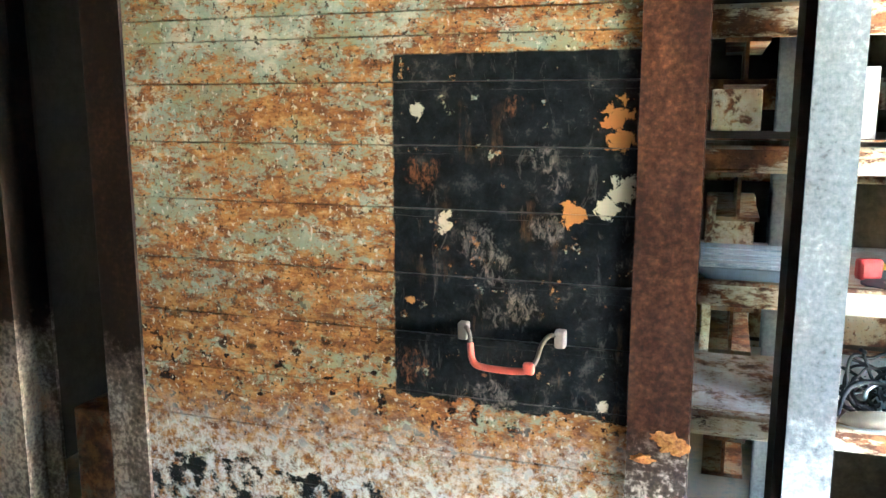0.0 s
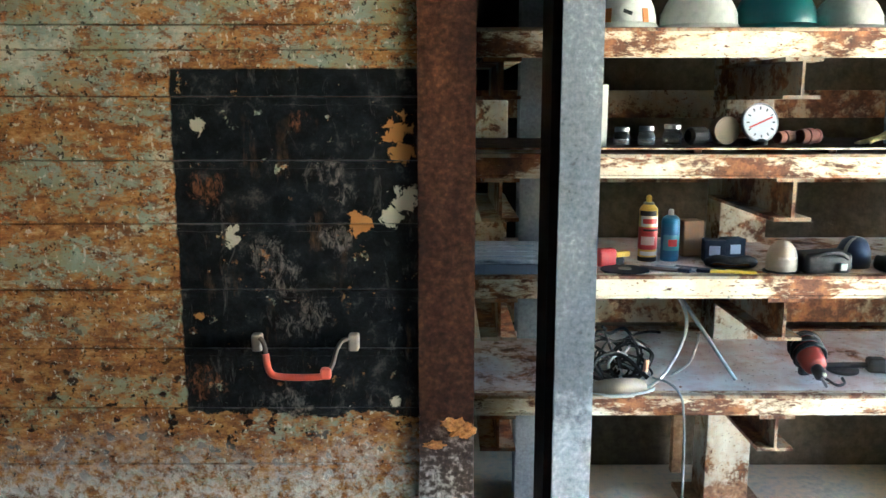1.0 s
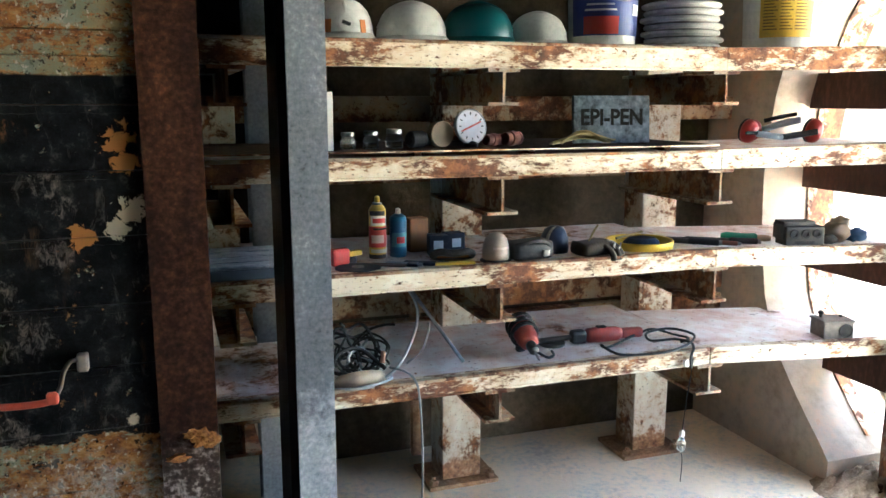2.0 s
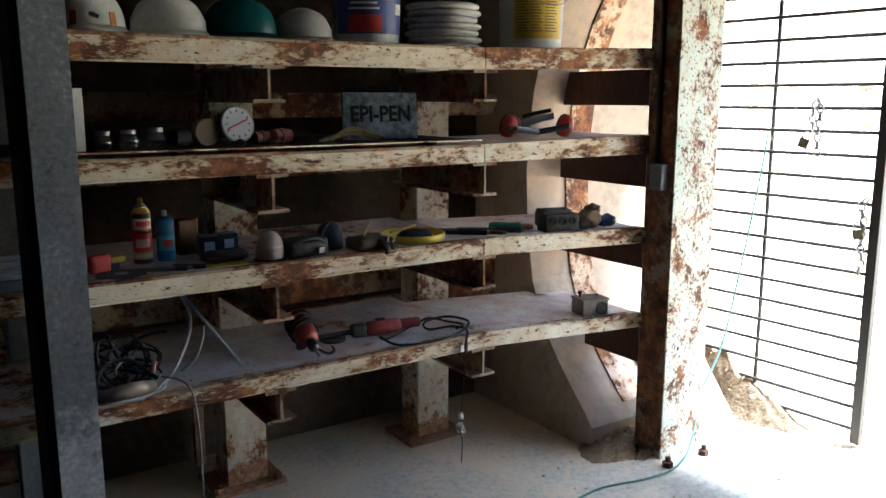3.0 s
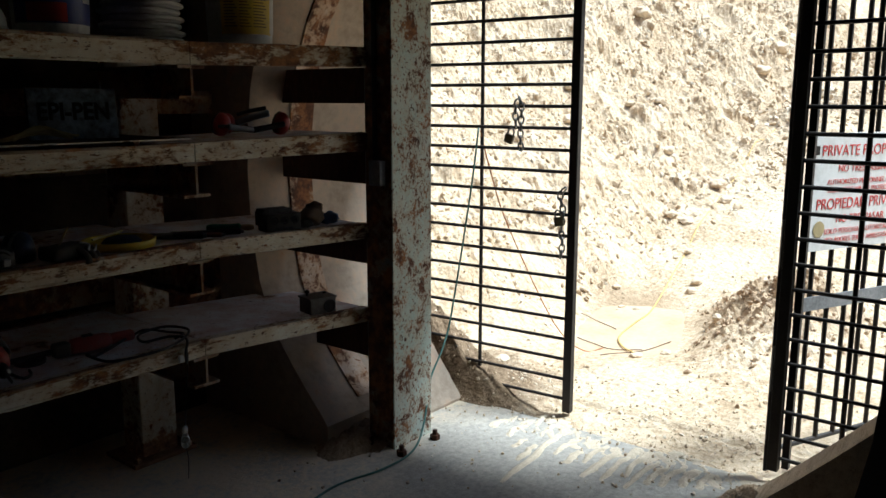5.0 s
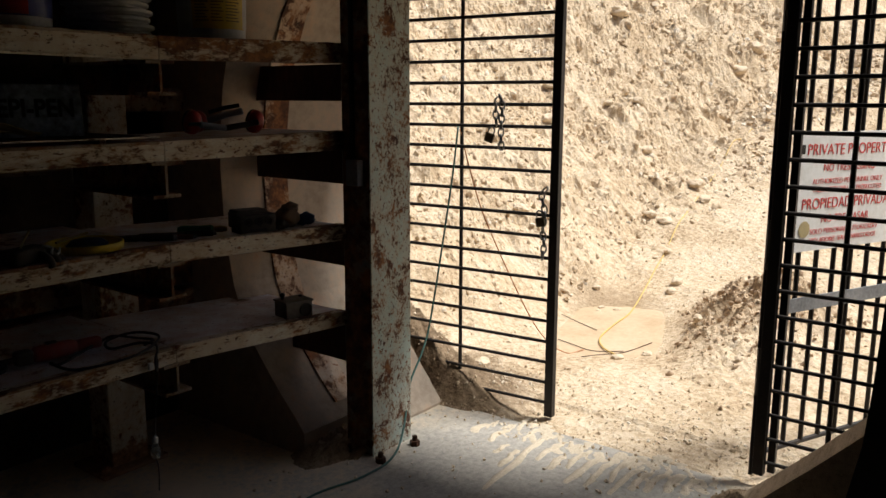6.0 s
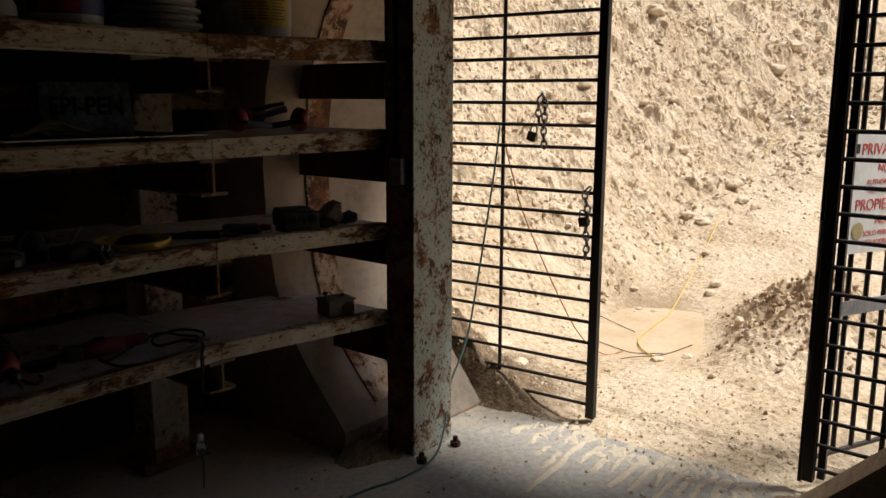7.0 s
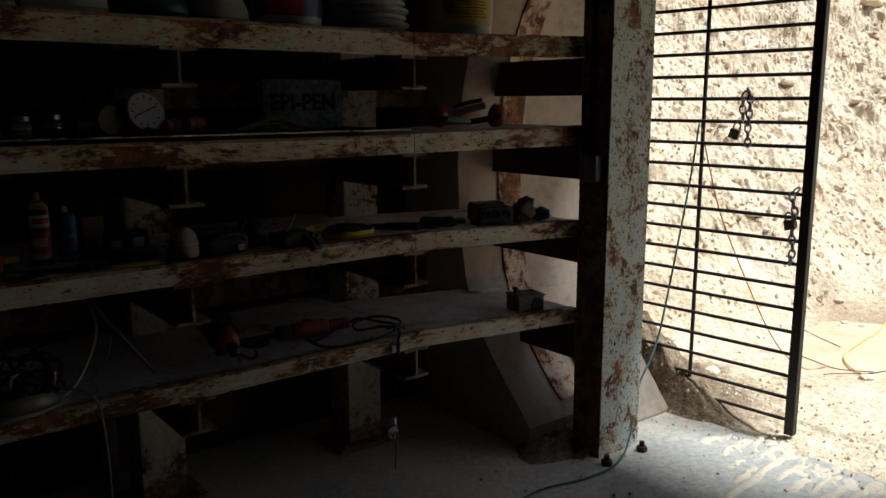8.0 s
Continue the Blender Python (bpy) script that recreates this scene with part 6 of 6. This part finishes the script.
part("bar", rod(bmesh.new(), (0, 0, 0.008), (-0.19, 0.10, 0.30), 0.007), grey_steel, t)
tool_red = plain("tool_red", (0.30, 0.045, 0.035), 0.5, 0, 0.4)
t = thing("power_drill", (1.21, 2.60, BOTTOM), "red corded power drill with its black cable wound round it", "power drill", turn=12, local=True)
d_m = pose(0, 0.02, 0.088, 0, 0, 0) @ pose(0, 0, 0, 112, 0, -14) @ Matrix.Diagonal((1.1, 1.1, 1.05, 1))
part("motor_body", lathe(bmesh.new(), [(0.020, -0.02), (0.034, 0.0), (0.040, 0.03), (0.040, 0.10), (0.034, 0.13), (0.024, 0.14)], 22, m=d_m @ pose(0, 0, -0.06)), tool_red, t, smooth=True)
part("chuck", lathe(bmesh.new(), [(0.018, 0), (0.02, 0.01), (0.018, 0.04), (0.009, 0.05)], 16, m=d_m @ pose(0, 0, 0.08)), dark_steel, t)
part("bit", rod(bmesh.new(), d_m @ Vector((0, 0, 0.13)), d_m @ Vector((0, 0, 0.17)), 0.005), steel_grey, t)
for k in range(6):
    part("cable_turn", tube(bmesh.new(), [d_m @ Vector(((0.046 + 0.004 * (k % 2)) * math.cos(a), (0.046 + 0.004 * (k % 2)) * math.sin(a), -0.055 + 0.015 * k)) for a in [2 * math.pi * q / 12 for q in range(13)]], 0.006, 6, 2), rubber_black, t, smooth=True)
part("handle", boxed(-0.02, 0.02, 0.02, 0.05, 0.0, 0.07, bevel=0.01), black_plastic, t)
part("cable_end", tube(bmesh.new(), [(0.0, -0.06, 0.03), (0.03, -0.10, 0.008), (0.07, -0.09, 0.007), (0.10, -0.04, 0.007)], 0.0055, 6), rubber_black, t)
t = thing("angle_grinder", (1.56, 2.64, BOTTOM), "long red angle grinder lying on the bottom shelf", "angle grinder", turn=-4, local=True)
part("motor_body", lathe(bmesh.new(), [(0.020, 0.0), (0.030, 0.01), (0.033, 0.06), (0.030, 0.14), (0.024, 0.16)], 20, m=pose(-0.06, 0, 0.036, 0, 90, 0)), tool_red, t, smooth=True)
part("rear_handle", boxed(0.095, 0.20, -0.02, 0.02, 0.014, 0.056, bevel=0.012), tool_red, t)
part("gear_head", boxed(-0.125, -0.06, -0.026, 0.026, 0.008, 0.062, bevel=0.012), dark_steel, t)
part("spindle", rod(bmesh.new(), (-0.28, 0, 0.028), (-0.12, 0, 0.034), 0.011), dark_steel, t)
part("disc_guard", lathe(bmesh.new(), [(0.05, 0.0), (0.055, 0.003), (0.055, 0.014), (0.02, 0.02)], 24, at=(-0.20, 0.02, 0.0)), dark_steel, t)
part("switch", boxed(-0.01, 0.03, -0.012, 0.012, 0.066, 0.074, bevel=0.003), black_plastic, t)
c = thing("extension_cable", (1.75, 2.55, BOTTOM), "looped black power cord trailing off the shelf", "cable", local=True)
part("cord", tube(bmesh.new(), [(0.0, 0.08, 0.03), (-0.20, -0.02, 0.015), (-0.26, -0.06, 0.04), (-0.20, -0.12, 0.012), (-0.02, -0.145, 0.012), (0.12, -0.10, 0.02), (0.20, -0.02, 0.03), (0.14, 0.06, 0.04), (0.02, 0.05, 0.035), (0.0, -0.01, 0.02), (0.10, -0.03, 0.022), (0.14, -0.08, 0.02), (0.12, -0.135, 0.012), (0.105, -0.142, -0.02), (0.105, -0.143, -0.07)], 0.0055, 6), rubber_black, c, smooth=True)
part("cord", tube(bmesh.new(), [(0.0, 0.10, 0.012), (0.06, 0.08, 0.04), (0.16, 0.06, 0.012), (0.19, 0.0, 0.01), (0.12, -0.05, 0.014)], 0.0055, 6), rubber_black, c, smooth=True)
part("cord_end", boxed(0.07, 0.09, -0.152, -0.138, -0.06, -0.03, bevel=0.004), white_shell, c)
steel_box = mottled("dull_steel", [(0.3, (0.10, 0.09, 0.08)), (0.6, (0.21, 0.19, 0.17)), (0.8, (0.17, 0.11, 0.07))], 8, 50, 0.6, 0.4, 0.3, 0.003)
t = thing("conduit_box", (2.655, 2.50, 0.728), "dull steel conduit box with an open round port", "conduit box", turn=-12, local=True)
part("body", boxed(-0.07, 0.07, -0.055, 0.055, 0.0, 0.072, bevel=0.005), steel_box, t)
part("lid", boxed(-0.075, 0.075, -0.06, 0.06, 0.0722, 0.082, bevel=0.003), steel_box, t)
part("port_ring", lathe(bmesh.new(), [(0.002, 0.001), (0.026, 0.001), (0.027, 0.004), (0.031, 0.004), (0.031, -0.004)], 24, m=pose(0.032, -0.0555, 0.036, 90, 0, 0)), black_plastic, t)
part("knob", lathe(bmesh.new(), [(0.006, 0.0822), (0.006, 0.094), (0.012, 0.096), (0.012, 0.108), (0.006, 0.112)], 12, at=(-0.045, 0.02, 0)), black_plastic, t)
part("screw", lathe(bmesh.new(), [(0.009, 0.0822), (0.009, 0.088), (0.004, 0.09)], 10, at=(0.05, 0.02, 0)), black_plastic, t)
rubber_mid = plain("rubber_mid", (0.17, 0.175, 0.18), 0.5)
c = thing("hanging_cable", (0.70, 2.41, 0.0), "grey cable hanging from the bottom shelf to the floor", "cable")
part("cable", tube(bmesh.new(), [(0.62, 2.50, 0.80), (0.66, 2.44, 0.80), (0.692, 2.413, 0.77), (0.706, 2.408, 0.70), (0.716, 2.41, 0.5), (0.712, 2.41, 0.25), (0.705, 2.41, 0.02), (0.72, 2.38, 0.008), (0.85, 2.30, 0.007)], 0.0042, 7), rubber_mid, c, smooth=True)
c = thing("hanging_bulb", (1.83, 2.41, 0.35), "bare clear bulb hanging on a thin wire under the shelf", "light bulb")
part("wire", tube(bmesh.new(), [(1.862, 2.412, 0.765), (1.862, 2.408, 0.70), (1.845, 2.41, 0.55), (1.832, 2.41, 0.42)], 0.0028, 6), rubber_black, c)
part("socket", lathe(bmesh.new(), [(0.008, 0.40), (0.012, 0.405), (0.012, 0.425), (0.005, 0.432)], 14, at=(1.831, 2.41, 0)), white_shell, c)
part("bulb", lathe(bmesh.new(), [(0.003, 0.335), (0.014, 0.340), (0.020, 0.355), (0.018, 0.375), (0.010, 0.398)], 18, at=(1.831, 2.41, 0)), glass, c, smooth=True)
part("tail", tube(bmesh.new(), [(1.831, 2.41, 0.338), (1.84, 2.41, 0.29), (1.836, 2.41, 0.20)], 0.002, 5), rubber_black, c)
